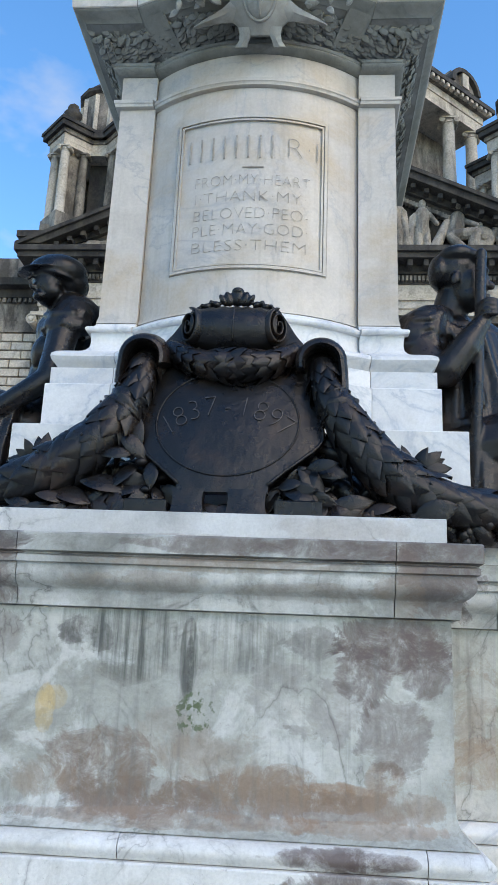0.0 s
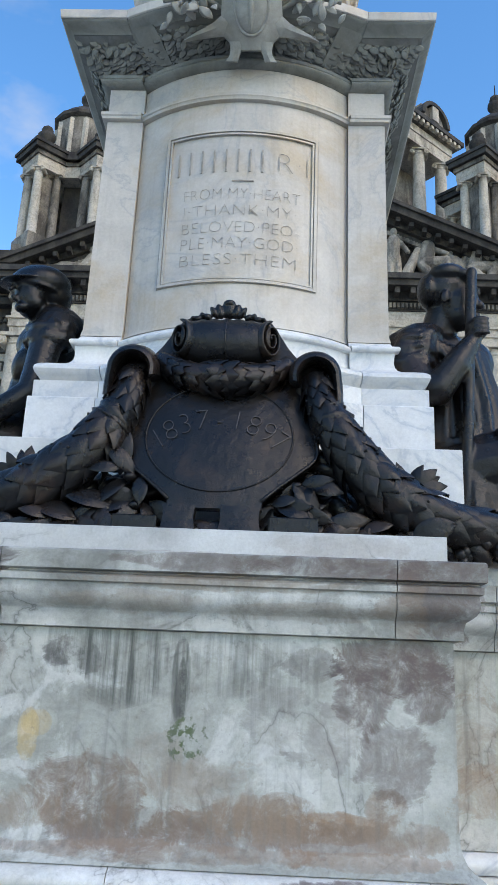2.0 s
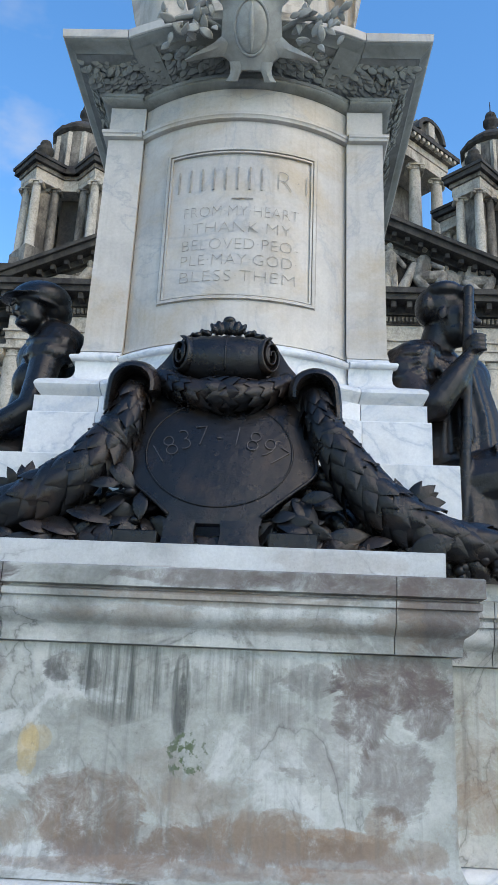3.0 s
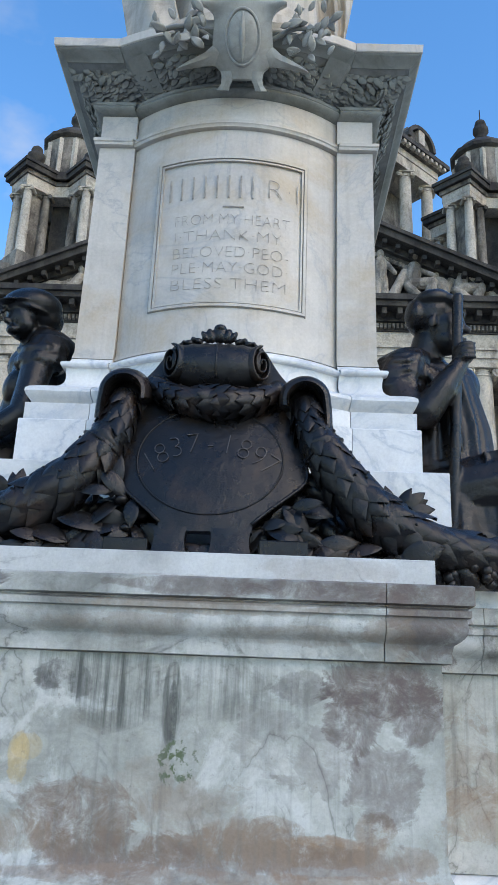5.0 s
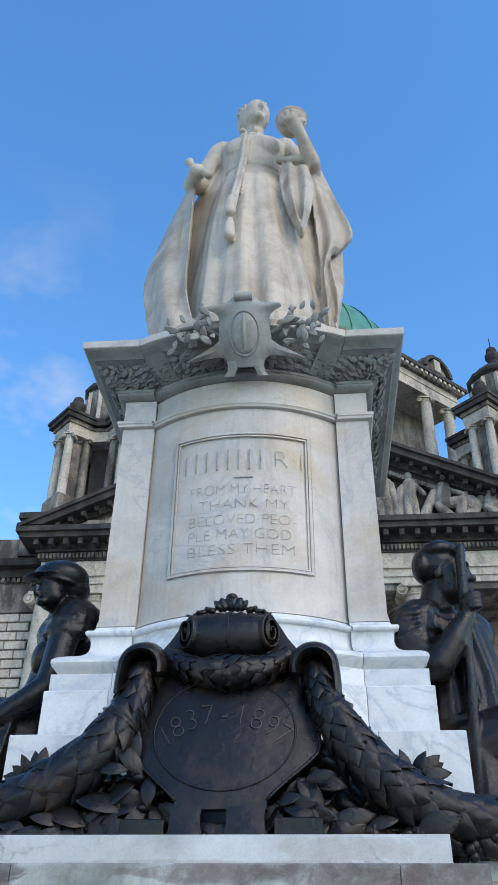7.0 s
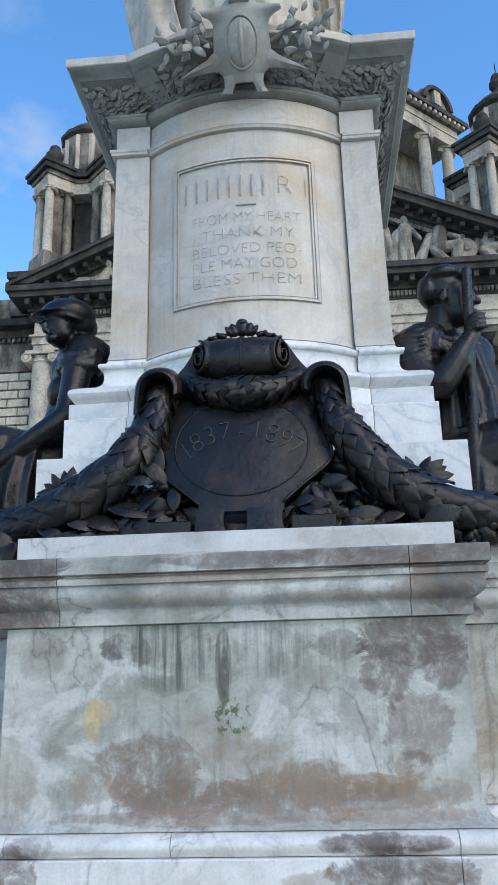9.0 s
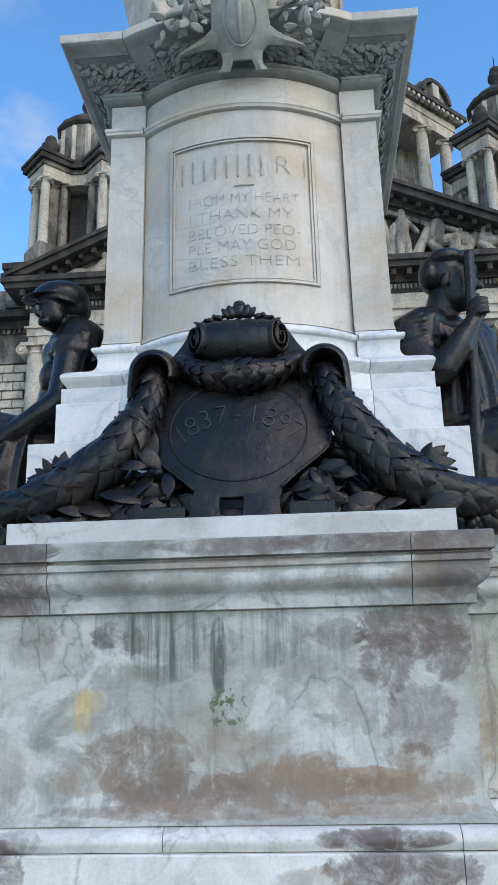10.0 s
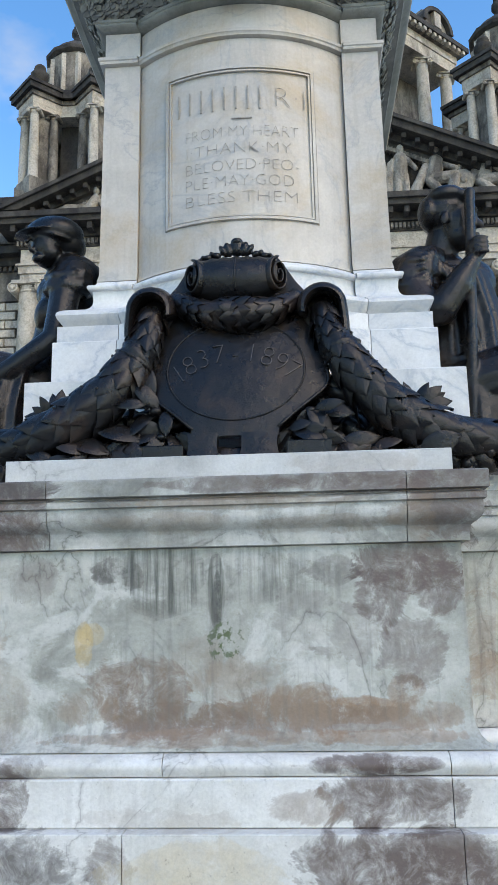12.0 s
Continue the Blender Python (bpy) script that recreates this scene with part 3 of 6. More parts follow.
# pediment: tympanum wall and the two raking cornices
APEX, FOOTX = 21.3, 10.9
bm = bmesh.new()
tri = [(-FOOTX + 0.6, 16.3), (FOOTX - 0.6, 16.3), (0, APEX - 0.75)]
loft(bm, [[(x, BY + 0.7, z) for x, z in tri], [(x, BY + 4.0, z) for x, z in tri]])
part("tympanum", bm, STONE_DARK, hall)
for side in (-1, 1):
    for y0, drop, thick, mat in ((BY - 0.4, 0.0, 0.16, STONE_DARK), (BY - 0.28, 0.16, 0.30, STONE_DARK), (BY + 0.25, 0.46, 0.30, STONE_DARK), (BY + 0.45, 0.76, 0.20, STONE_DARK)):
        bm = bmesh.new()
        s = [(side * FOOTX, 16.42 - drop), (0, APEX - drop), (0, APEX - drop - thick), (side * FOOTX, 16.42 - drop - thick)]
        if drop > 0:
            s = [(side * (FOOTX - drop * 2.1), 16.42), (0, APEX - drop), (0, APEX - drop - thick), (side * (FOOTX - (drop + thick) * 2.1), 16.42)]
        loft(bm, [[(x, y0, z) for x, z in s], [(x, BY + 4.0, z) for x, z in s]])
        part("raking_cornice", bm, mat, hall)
    bm = bmesh.new()
    for i in range(1, 22):
        f = i / 22
        x, z = side * FOOTX * (1 - f), 16.42 + (APEX - 16.42) * f - 0.52
        box(bm, x - 0.085, x + 0.085, BY - 0.10, BY + 0.3, z - 0.16, z + 0.02)
    tagged(part("modillion", bm, STONE_DARK, hall), kind="stuff")
    bm = bmesh.new()
    for i in range(8, 90):
        f = i / 92
        x, z = side * FOOTX * (1 - f), 16.42 + (APEX - 16.42) * f - 0.98
        box(bm, x - 0.055, x + 0.055, BY + 0.36, BY + 0.6, z - 0.16, z + 0.02)
    tagged(part("dentil", bm, STONE, hall), kind="stuff")

# side wings with rusticated walls
for side in (-1, 1):
    xa, xb = sorted((side * 10.15, side * 30.0))
    for nm, z0, z1, off, mat in (("wing_wall", 0.0, 13.5, 0.0, STONE), ("wing_architrave", 13.5, 13.95, 0.10, STONE), ("wing_frieze", 13.95, 14.9, 0.03, STONE), ("wing_cornice", 14.9, 15.25, 0.25, STONE_DARK),
                                 ("wing_cornice", 15.25, 15.55, 0.65, STONE_DARK), ("wing_parapet", 15.55, 16.7, 0.0, STONE)):
        bm = bmesh.new()
        box(bm, xa, xb, BY + 1.5 - off, BY + 12, z0, z1)
        part(nm, bm, mat, hall)
    bm = bmesh.new()
    x0, x1 = sorted((side * 9.6, side * 11.3))
    box(bm, x0, x1, BY + 1.2, BY + 5, 15.8, 17.42)
    part("attic_block", bm, STONE, hall)
    bm = bmesh.new()
    box(bm, x0 - 0.15, x1 + 0.15, BY + 1.0, BY + 5.1, 17.42, 17.68)
    part("attic_cap", bm, STONE_DARK, hall)
dentils(hall, -16.0, -10.3, BY + 1.4, 14.72, 14.9, 0.12, 0.09, 0.1, STONE)
# porch back wall
bm = bmesh.new()
box(bm, -10.1, 10.1, BY + 4.0, BY + 4.6, 0, 16.2)
part("porch_wall", bm, STONE_PALE, hall)
bm = bmesh.new()
box(bm, -10.0, 10.0, BY + 0.6, BY + 4.0, 13.7, 13.94)
part("porch_ceiling", bm, STONE, hall)
bm = bmesh.new()
box(bm, -30, 30, BY + 4.6, BY + 34, 14.0, 16.0)
part("roof", bm, ROOF, hall)


def ring_box(bm, cx, cy, r, z0, z1, n=4, turn=0.0, r2=None):
    r2 = r if r2 is None else r2
    loft(bm, [[(cx + q * math.cos(turn + 2 * math.pi * i / n), cy + q * math.sin(turn + 2 * math.pi * i / n), z) for i in range(n)] for q, z in ((r, z0), (r2, z1))])


def urn(parent, x, y, z, s, material):
    bm = bmesh.new()
    lathe(bm, x, y, [(0.30 * s, z), (0.30 * s, z + 0.15 * s), (0.12 * s, z + 0.25 * s), (0.16 * s, z + 0.35 * s), (0.34 * s, z + 0.6 * s), (0.36 * s, z + 0.75 * s), (0.18 * s, z + 0.9 * s), (0.24 * s, z + 0.98 * s), (0.2 * s, z + 1.1 * s), (0.02 * s, z + 1.25 * s)], 12)
    return part("urn", bm, material, parent, smooth=True)


def turret(cx):
    cy, reach, diag = 29.3, 1.3, 0.98
    ZC, ZT = 23.1, 24.25
    t = hall
    bm = bmesh.new()
    box(bm, cx - 2.0, cx + 2.0, cy - 2.0, cy + 2.0, 14.0, 19.3)
    part("turret_base", bm, STONE, t)
    for sx in (-1, 1):
        for sy in (-1, 1):
            px, py = cx + sx * reach, cy + sy * reach
            bm = bmesh.new()
            ring_box(bm, px, py, diag * 1.05, 18.9, 19.8)
            part("turret_pedestal", bm, STONE, t)
            bm = bmesh.new()
            ring_box(bm, px, py, diag * 0.50, 19.8, ZC)
            part("turret_pier", bm, STONE, t)
            for dx, dy in ((-1, 0), (1, 0), (0, -1)) if sy < 0 else ((-1, 0), (1, 0)):
                column(t, px + dx * diag * 0.66, py + dy * diag * 0.66, 19.8, ZC, 0.215, STONE_PALE if (sx + dx) % 3 else STONE, n=14)
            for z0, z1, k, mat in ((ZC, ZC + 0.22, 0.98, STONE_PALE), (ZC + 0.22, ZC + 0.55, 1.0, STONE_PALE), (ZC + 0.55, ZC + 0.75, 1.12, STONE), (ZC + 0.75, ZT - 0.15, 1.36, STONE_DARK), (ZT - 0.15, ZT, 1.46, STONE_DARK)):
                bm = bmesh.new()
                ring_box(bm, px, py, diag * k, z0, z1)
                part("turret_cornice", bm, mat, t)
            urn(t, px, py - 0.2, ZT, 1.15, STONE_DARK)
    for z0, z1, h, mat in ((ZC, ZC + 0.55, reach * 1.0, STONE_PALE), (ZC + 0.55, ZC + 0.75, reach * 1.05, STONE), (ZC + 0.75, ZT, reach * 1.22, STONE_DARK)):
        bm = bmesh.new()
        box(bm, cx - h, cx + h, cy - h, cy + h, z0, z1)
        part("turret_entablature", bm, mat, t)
    # dark stone paints the shade of the openings between the columns
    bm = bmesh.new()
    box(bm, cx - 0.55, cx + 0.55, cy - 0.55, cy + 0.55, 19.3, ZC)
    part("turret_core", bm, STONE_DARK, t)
    bm = bmesh.new()
    ring_box(bm, cx, cy, 1.32, ZT, 26.5, 12, math.pi / 12)
    part("turret_drum", bm, STONE, t)
    for i in range(12):
        a = math.pi / 12 + 2 * math.pi * i / 12
        bm = bmesh.new()
        ring_box(bm, cx + 1.3 * math.cos(a), cy + 1.3 * math.sin(a), 0.13, ZT, 26.3, 4, a)
        part("drum_rib", bm, STONE_PALE, t)
    bm = bmesh.new()
    lathe(bm, cx, cy, [(1.36, 26.4), (1.50, 26.5), (1.52, 26.66), (1.36, 26.72), (1.22, 26.95), (0.98, 27.22), (0.66, 27.42), (0.42, 27.55), (0.30, 27.75)], 12)
    part("turret_dome", bm, STONE_DARK, t)
    bm = bmesh.new()
    lathe(bm, cx, cy, [(0.30, 27.7), (0.34, 27.8), (0.2, 27.9), (0.26, 28.0), (0.38, 28.2), (0.36, 28.4), (0.2, 28.5), (0.28, 28.6), (0.22, 28.8), (0.03, 28.9), (0.02, 29.5)], 12)
    part("turret_finial", bm, STONE_DARK, t, smooth=True)


turret(-9.4)
turret(9.95)


def aedicule():
    """The porch of the dome's drum, turned half a right angle to the front."""
    c, u, n = Vector((7.45, 32.6, 0)), Vector((0.74, 0.67, 0)), Vector((0.67, -0.74, 0))

    def block(name, a0, a1, d0, d1, z0, z1, mat):
        bm = bmesh.new()
        loft(bm, [[tuple(c + u * a + n * d + Vector((0, 0, z))) for a, d in ((a0, d0), (a1, d0), (a1, d1), (a0, d1))] for z in (z0, z1)])
        return part(name, bm, mat, hall)

    for a in (-0.9, 0.9):
        p = c + u * a
        column(hall, p.x, p.y, 22.5, 27.75, 0.33, STONE_PALE)
    block("drum_wall", -5.0, 1.3, -3.4, -1.5, 14, 28.0, STONE)
    block("porch_beam", -4.0, 1.35, -1.7, 0.35, 27.75, 28.35, STONE_PALE)
    block("porch_frieze", -4.0, 1.40, -3.0, 0.40, 28.35, 28.75, STONE_PALE)
    block("porch_cornice", -4.2, 1.85, -3.2, 0.85, 28.95, 29.2, STONE_DARK)
    block("porch_cornice", -4.2, 1.6, -3.2, 0.6, 28.75, 28.95, STONE)
    for i in range(14):
        block("modillion", -3.4 + i * 0.37, -3.22 + i * 0.37, 0.4, 0.8, 28.76, 28.94, STONE_PALE)
    block("porch_attic", -4.0, 1.2, -3.0, 0.15, 29.2, 29.9, STONE)
    bm = bmesh.new()
    rings = []
    for d in (0.45, -1.0):
        ring = []
        for q in (1.0, 0.8):
            for i in range(13):
                k = i if q == 1.0 else 12 - i
                a = math.pi * k / 12
                ring.append(tuple(c + u * (0.1 + 1.15 * q * math.cos(a)) + n * d + Vector((0, 0, 29.9 + 1.05 * q * math.sin(a)))))
        rings.append(ring)
    loft(bm, rings)
    part("segmental_pediment", bm, STONE_DARK, hall)
    block("pediment_infill", -0.85, 1.0, -0.9, 0.2, 29.9, 30.6, STONE)
    block("pediment_block", -0.15, 0.35, -0.6, 0.4, 29.9, 30.75, STONE_PALE)


aedicule()
bm = bmesh.new()
lathe(bm, 0, 48, [(9.0, 14), (9.0, 34), (8.6, 34.2), (8.6, 39.1), (9.0, 39.4), (9.0, 39.9), (8.0, 40.1)] + [(8 * math.cos(radians(a)), 40.1 + 8 * math.sin(radians(a))) for a in range(10, 90, 10)] + [(0.3, 48.1)], 40)
part("dome_drum", bm, STONE, hall)
bm = bmesh.new()
lathe(bm, 0, 48, [(8.1 * math.cos(radians(a)), 40.2 + 8.1 * math.sin(radians(a))) for a in range(2, 89, 6)], 48)
dome = part("dome", bm, COPPER, hall, "green copper dome", smooth=True)
for i in range(24):
    a = 2 * math.pi * i / 24
    bm = bmesh.new()
    rings = []
    for k in range(13):
        e = radians(4 + k * 6.8)
        r, z = 8.18 * math.cos(e), 40.2 + 8.18 * math.sin(e)
        w = 0.12
        rings.append([(r * math.cos(a) - s * w * math.sin(a), 48 + r * math.sin(a) + s * w * math.cos(a), z) for s in (-1, 1)] + [((r - 0.2) * math.cos(a), 48 + (r - 0.2) * math.sin(a), z)])
    loft(bm, rings)
    part("dome_rib", bm, COPPER, dome)


# ---- sculpture helpers ----
def ball(bm, c, r, turn=(0, 0, 0), u=16, v=10):
    r = (r, r, r) if isinstance(r, (int, float)) else r
    m = pose(*c, *turn) @ Matrix.Diagonal((*r, 1))
    bmesh.ops.create_uvsphere(bm, u_segments=u, v_segments=v, radius=1.0, matrix=m)


def limb(bm, p0, r0, p1, r1, n=14):
    """A tapered limb with round ends."""
    a, b = Vector(p0), Vector(p1)
    d = (b - a).normalized()
    s = d.orthogonal().normalized()
    q = d.cross(s)
    rings = []
    for k in range(1, 5):
        e = math.pi / 2 * (1 - k / 4)
        rings.append((a - d * r0 * math.sin(e), r0 * math.cos(e)))
    for k in range(0, 4):
        e = math.pi / 2 * k / 4
        rings.append((b + d * r1 * math.sin(e), r1 * math.cos(e)))
    loft(bm, [[tuple(c + s * r * math.cos(2 * math.pi * i / n) + q * r * math.sin(2 * math.pi * i / n)) for i in range(n)] for c, r in rings])


def chain(bm, pts):
    for (a, ra), (b, rb) in zip(pts, pts[1:]):
        limb(bm, a, ra, b, rb)


def drape(bm, levels, folds=9, depth=0.05, phase=0.0, n=96, lean=(0, 0)):
    """A hanging cloth: levels of (cx, cy, z, rx, ry, how deep the folds run)."""
    rings = []
    for cx, cy, z, rx, ry, k in levels:
        ring = []
        for i in range(n):
            a = 2 * math.pi * i / n
            w = 1 + depth * k * (math.cos(folds * a + phase) + 0.6 * math.cos((folds * 2 - 3) * a + 1.7 * phase + z * 0.9))
            ring.append((cx + rx * w * math.cos(a), cy + ry * w * math.sin(a), z))
        rings.append(ring)
    loft(bm, rings)


def spline(pts, n):
    """Points along a smooth curve through pts."""
    p = [Vector(pts[0]) * 2 - Vector(pts[1])] + [Vector(q) for q in pts] + [Vector(pts[-1]) * 2 - Vector(pts[-2])]
    out = []
    segs = len(pts) - 1
    for i in range(n + 1):
        s = min(segs - 1e-6, segs * i / n)
        k = int(s)
        t = s - k
        a, b, c, d = p[k:k + 4]
        out.append(0.5 * ((2 * b) + (c - a) * t + (2 * a - 5 * b + 4 * c - d) * t * t + (3 * b - a - 3 * c + d) * t ** 3))
    return out


def sheet(bm, a_pts, b_pts, thick=0.05, waves=3.0, deep=0.035, n=26, across=14):
    """A falling cloth between two edges, rippled in folds across its width."""
    a, b = spline(a_pts, n), spline(b_pts, n)
    rows = []
    for i in range(n + 1):
        front, rear = [], []
        for k in range(across + 1):
            f = k / across
            p = a[i] * (1 - f) + b[i] * f
            y = p.y + deep * math.sin(2 * math.pi * waves * f + 1.2 * i / n) * min(1.0, 0.3 + i / n)
            front.append((p.x, y, p.z))
            rear.append((p.x, y + thick, p.z))
        rows.append(front + rear[::-1])
    loft(bm, rows)


def wrinkle(ob, size, strength):
    tex = bpy.data.textures.new("folds", "CLOUDS")
    tex.noise_scale, tex.noise_depth = size, 2
    d = ob.modifiers.new("folds", "DISPLACE")
    d.texture, d.strength, d.mid_level, d.texture_coords = tex, strength, 0.5, "GLOBAL"
    return ob


def carve(ob, voxel, smooth=4):
    """Fuse the lumps of a sculpture into one skin."""
    r = ob.modifiers.new("fuse", "REMESH")
    r.mode, r.voxel_size, r.use_smooth_shade = "VOXEL", voxel, True
    s = ob.modifiers.new("soften", "SMOOTH")
    s.factor, s.iterations = 0.5, smooth
    return ob


# ---- crowning statue ----
def crowning_statue():
    bm = bmesh.new()
    x0, y0 = 0.03, 1.5
    # gown, from hem to girdle, and bodice
    drape(bm, [(x0 + 0.02, y0 - 0.05, 5.56, 0.54, 0.52, 1.0), (x0 + 0.02, y0 - 0.05, 5.66, 0.53, 0.51, 1.0), (x0 + 0.02, y0 - 0.05, 6.2, 0.50, 0.46, 0.95), (x0, y0 - 0.03, 6.9, 0.43, 0.39, 0.8),
               (x0 - 0.01, y0 - 0.02, 7.5, 0.345, 0.30, 0.45), (x0 - 0.01, y0, 7.82, 0.265, 0.21, 0.15), (x0 - 0.01, y0, 7.88, 0.258, 0.20, 0.0)], 11, 0.050, 0.4)
    drape(bm, [(x0 - 0.01, y0, 7.84, 0.27, 0.215, 0), (x0 - 0.01, y0 - 0.01, 8.02, 0.295, 0.23, 0), (x0, y0 - 0.02, 8.2, 0.325, 0.22, 0), (x0, y0, 8.32, 0.29, 0.17, 0), (x0, y0, 8.39, 0.15, 0.12, 0)], 3, 0.0)
    drape(bm, [(x0 - 0.01, y0, 7.835, 0.278, 0.222, 0), (x0 - 0.01, y0, 7.875, 0.278, 0.222, 0)], 3, 0.0)
    for sx in (-1, 1):
        ball(bm, (x0 + sx * 0.11, y0 - 0.17, 8.11), (0.15, 0.075, 0.13))
        ball(bm, (x0 + sx * 0.29, y0 + 0.0, 8.27), (0.12, 0.13, 0.11))
    limb(bm, (x0, y0 - 0.02, 8.34), 0.095, (x0 + 0.01, y0 - 0.05, 8.54), 0.085)
    # head with coiled hair
    ball(bm, (x0 + 0.025, y0 - 0.09, 8.70), (0.130, 0.155, 0.190), (-6, 0, 22))
    ball(bm, (x0 + 0.085, y0 - 0.225, 8.665), (0.026, 0.045, 0.042), (0, 0, 22))
    ball(bm, (x0 + 0.06, y0 - 0.18, 8.57), (0.055, 0.05, 0.04))
    ball(bm, (x0 + 0.075, y0 - 0.205, 8.615), (0.035, 0.03, 0.014))
    ball(bm, (x0 + 0.06, y0 - 0.20, 8.735), (0.085, 0.035, 0.014))
    ball(bm, (x0 - 0.03, y0 + 0.0, 8.73), (0.145, 0.16, 0.175))
    for i in range(14):
        e = math.pi * (0.0 + i / 13)
        ball(bm, (x0 - 0.005 - 0.145 * math.cos(e), y0 - 0.10 + 0.02 * (i % 2), 8.735 + 0.172 * math.sin(e)), 0.022, u=8, v=6)
    # mantle behind and to both sides
    drape(bm, [(x0, y0 + 0.22, 5.5, 0.57, 0.42, 1.0), (x0, y0 + 0.22, 5.7, 0.61, 0.42, 1.0), (x0, y0 + 0.2, 6.6, 0.76, 0.38, 0.9), (x0 + 0.02, y0 + 0.18, 7.0, 0.75, 0.35, 0.8), (x0 + 0.02, y0 + 0.16, 7.6, 0.63, 0.30, 0.5),
               (x0 + 0.02, y0 + 0.13, 7.95, 0.50, 0.24, 0.3), (x0, y0 + 0.10, 8.25, 0.35, 0.18, 0.1), (x0, y0 + 0.08, 8.36, 0.22, 0.12, 0)], 7, 0.035, 2.1)
    sheet(bm, [(x0 - 0.50, y0 - 0.28, 7.52), (x0 - 0.50, y0 - 0.30, 6.9), (x0 - 0.49, y0 - 0.38, 6.2), (x0 - 0.36, y0 - 0.50, 5.57)],
          [(x0 - 0.62, y0 - 0.04, 7.72), (x0 - 0.83, y0 + 0.02, 7.15), (x0 - 0.94, y0 + 0.02, 6.66), (x0 - 0.86, y0 - 0.12, 6.15), (x0 - 0.72, y0 - 0.30, 5.57)], 0.07, 1.2, 0.04)
    sheet(bm, [(x0 + 0.48, y0 - 0.20, 7.80), (x0 + 0.53, y0 - 0.16, 7.2), (x0 + 0.56, y0 - 0.14, 6.65), (x0 + 0.56, y0 - 0.16, 6.1), (x0 + 0.58, y0 - 0.18, 5.6)],
          [(x0 + 0.60, y0 - 0.02, 8.02), (x0 + 0.74, y0 - 0.02, 7.5), (x0 + 0.86, y0 - 0.02, 7.02), (x0 + 0.66, y0 - 0.10, 6.74), (x0 + 0.70, y0 - 0.02, 6.2), (x0 + 0.60, y0 - 0.08, 5.6)], 0.06, 1.6, 0.05)
    # the lowered arm with the short sceptre
    chain(bm, [((x0 - 0.33, y0 - 0.02, 8.24), 0.105), ((x0 - 0.50, y0 + 0.0, 7.85), 0.095), ((x0 - 0.53, y0 - 0.20, 7.60), 0.085), ((x0 - 0.48, y0 - 0.38, 7.50), 0.058)])
    ball(bm, (x0 - 0.455, y0 - 0.41, 7.50), (0.080, 0.072, 0.072))
    limb(bm, (x0 - 0.52, y0 - 0.40, 7.62), 0.028, (x0 - 0.36, y0 - 0.45, 7.41), 0.032)
    ball(bm, (x0 - 0.53, y0 - 0.40, 7.65), 0.042, u=10, v=8)
    ball(bm, (x0 - 0.35, y0 - 0.45, 7.40), 0.042, u=10, v=8)
    # the raised arm, its hand cupping the orb from below
    chain(bm, [((x0 + 0.32, y0 - 0.02, 8.22), 0.105), ((x0 + 0.52, y0 - 0.04, 7.86), 0.10), ((x0 + 0.535, y0 - 0.22, 7.78), 0.082), ((x0 + 0.455, y0 - 0.41, 7.90), 0.054), ((x0 + 0.40, y0 - 0.475, 8.00), 0.056)])
    orb = Vector((x0 + 0.37, y0 - 0.41, 8.12))
    ball(bm, tuple(orb), 0.140)
    ball(bm, (orb.x, orb.y, orb.z + 0.02), (0.158, 0.158, 0.018))
    side, rise, near = Vector((1, 0, 0)), Vector((0, -0.82, 0.57)), Vector((0, -0.57, -0.82))
    palm = orb + near * 0.140 + side * 0.035 - rise * 0.05
    ball(bm, tuple(palm), (0.062, 0.055, 0.05))
    for across, up, front in ((-0.62, 0.35, 0.70), (-0.28, 0.58, 0.76), (0.06, 0.64, 0.76), (0.38, 0.54, 0.72), (0.80, 0.02, 0.58)):
        tip = (side * across + rise * up + near * front).normalized()
        mid = (side * across * 0.55 + rise * up * 0.35 + near).normalized()
        chain(bm, [(tuple(palm), 0.030), (tuple(orb + mid * 0.158), 0.024), (tuple(orb + tip * 0.150), 0.017)])
    for k in (-1, 0, 1):
        limb(bm, (orb.x + 0.03 * k, orb.y, 8.24), 0.024, (orb.x + 0.045 * k, orb.y, 8.32), 0.018)
    # sleeve that falls from the raised elbow
    sheet(bm, [(x0 + 0.26, y0 - 0.22, 7.80), (x0 + 0.25, y0 - 0.32, 7.42), (x0 + 0.30, y0 - 0.39, 7.05), (x0 + 0.41, y0 - 0.43, 6.66)],
          [(x0 + 0.50, y0 - 0.26, 7.70), (x0 + 0.54, y0 - 0.35, 7.36), (x0 + 0.52, y0 - 0.40, 7.10), (x0 + 0.44, y0 - 0.43, 6.68)], 0.05, 2.2, 0.045)
    chain(bm, [((x0 + 0.25, y0 - 0.20, 7.86), 0.035), ((x0 + 0.36, y0 - 0.26, 7.80), 0.030), ((x0 + 0.47, y0 - 0.25, 7.78), 0.035)])
    # neck bow, girdle cord and tassels
    for s in (-0.02, 0.02):
        chain(bm, [((x0 - 0.04 + s, y0 - 0.22, 8.26), 0.018), ((x0 - 0.05 + s, y0 - 0.28, 8.06), 0.018), ((x0 - 0.07 + s, y0 - 0.245, 7.86), 0.018), ((x0 - 0.10 + s, y0 - 0.36, 7.45), 0.018), ((x0 - 0.14 + s, y0 - 0.47, 6.95), 0.018)])
    for z in (6.98, 6.70):
        chain(bm, [((x0 - 0.15, y0 - 0.475, z + 0.08), 0.030), ((x0 - 0.15, y0 - 0.495, z - 0.02), 0.046), ((x0 - 0.15, y0 - 0.505, z - 0.12), 0.050)])
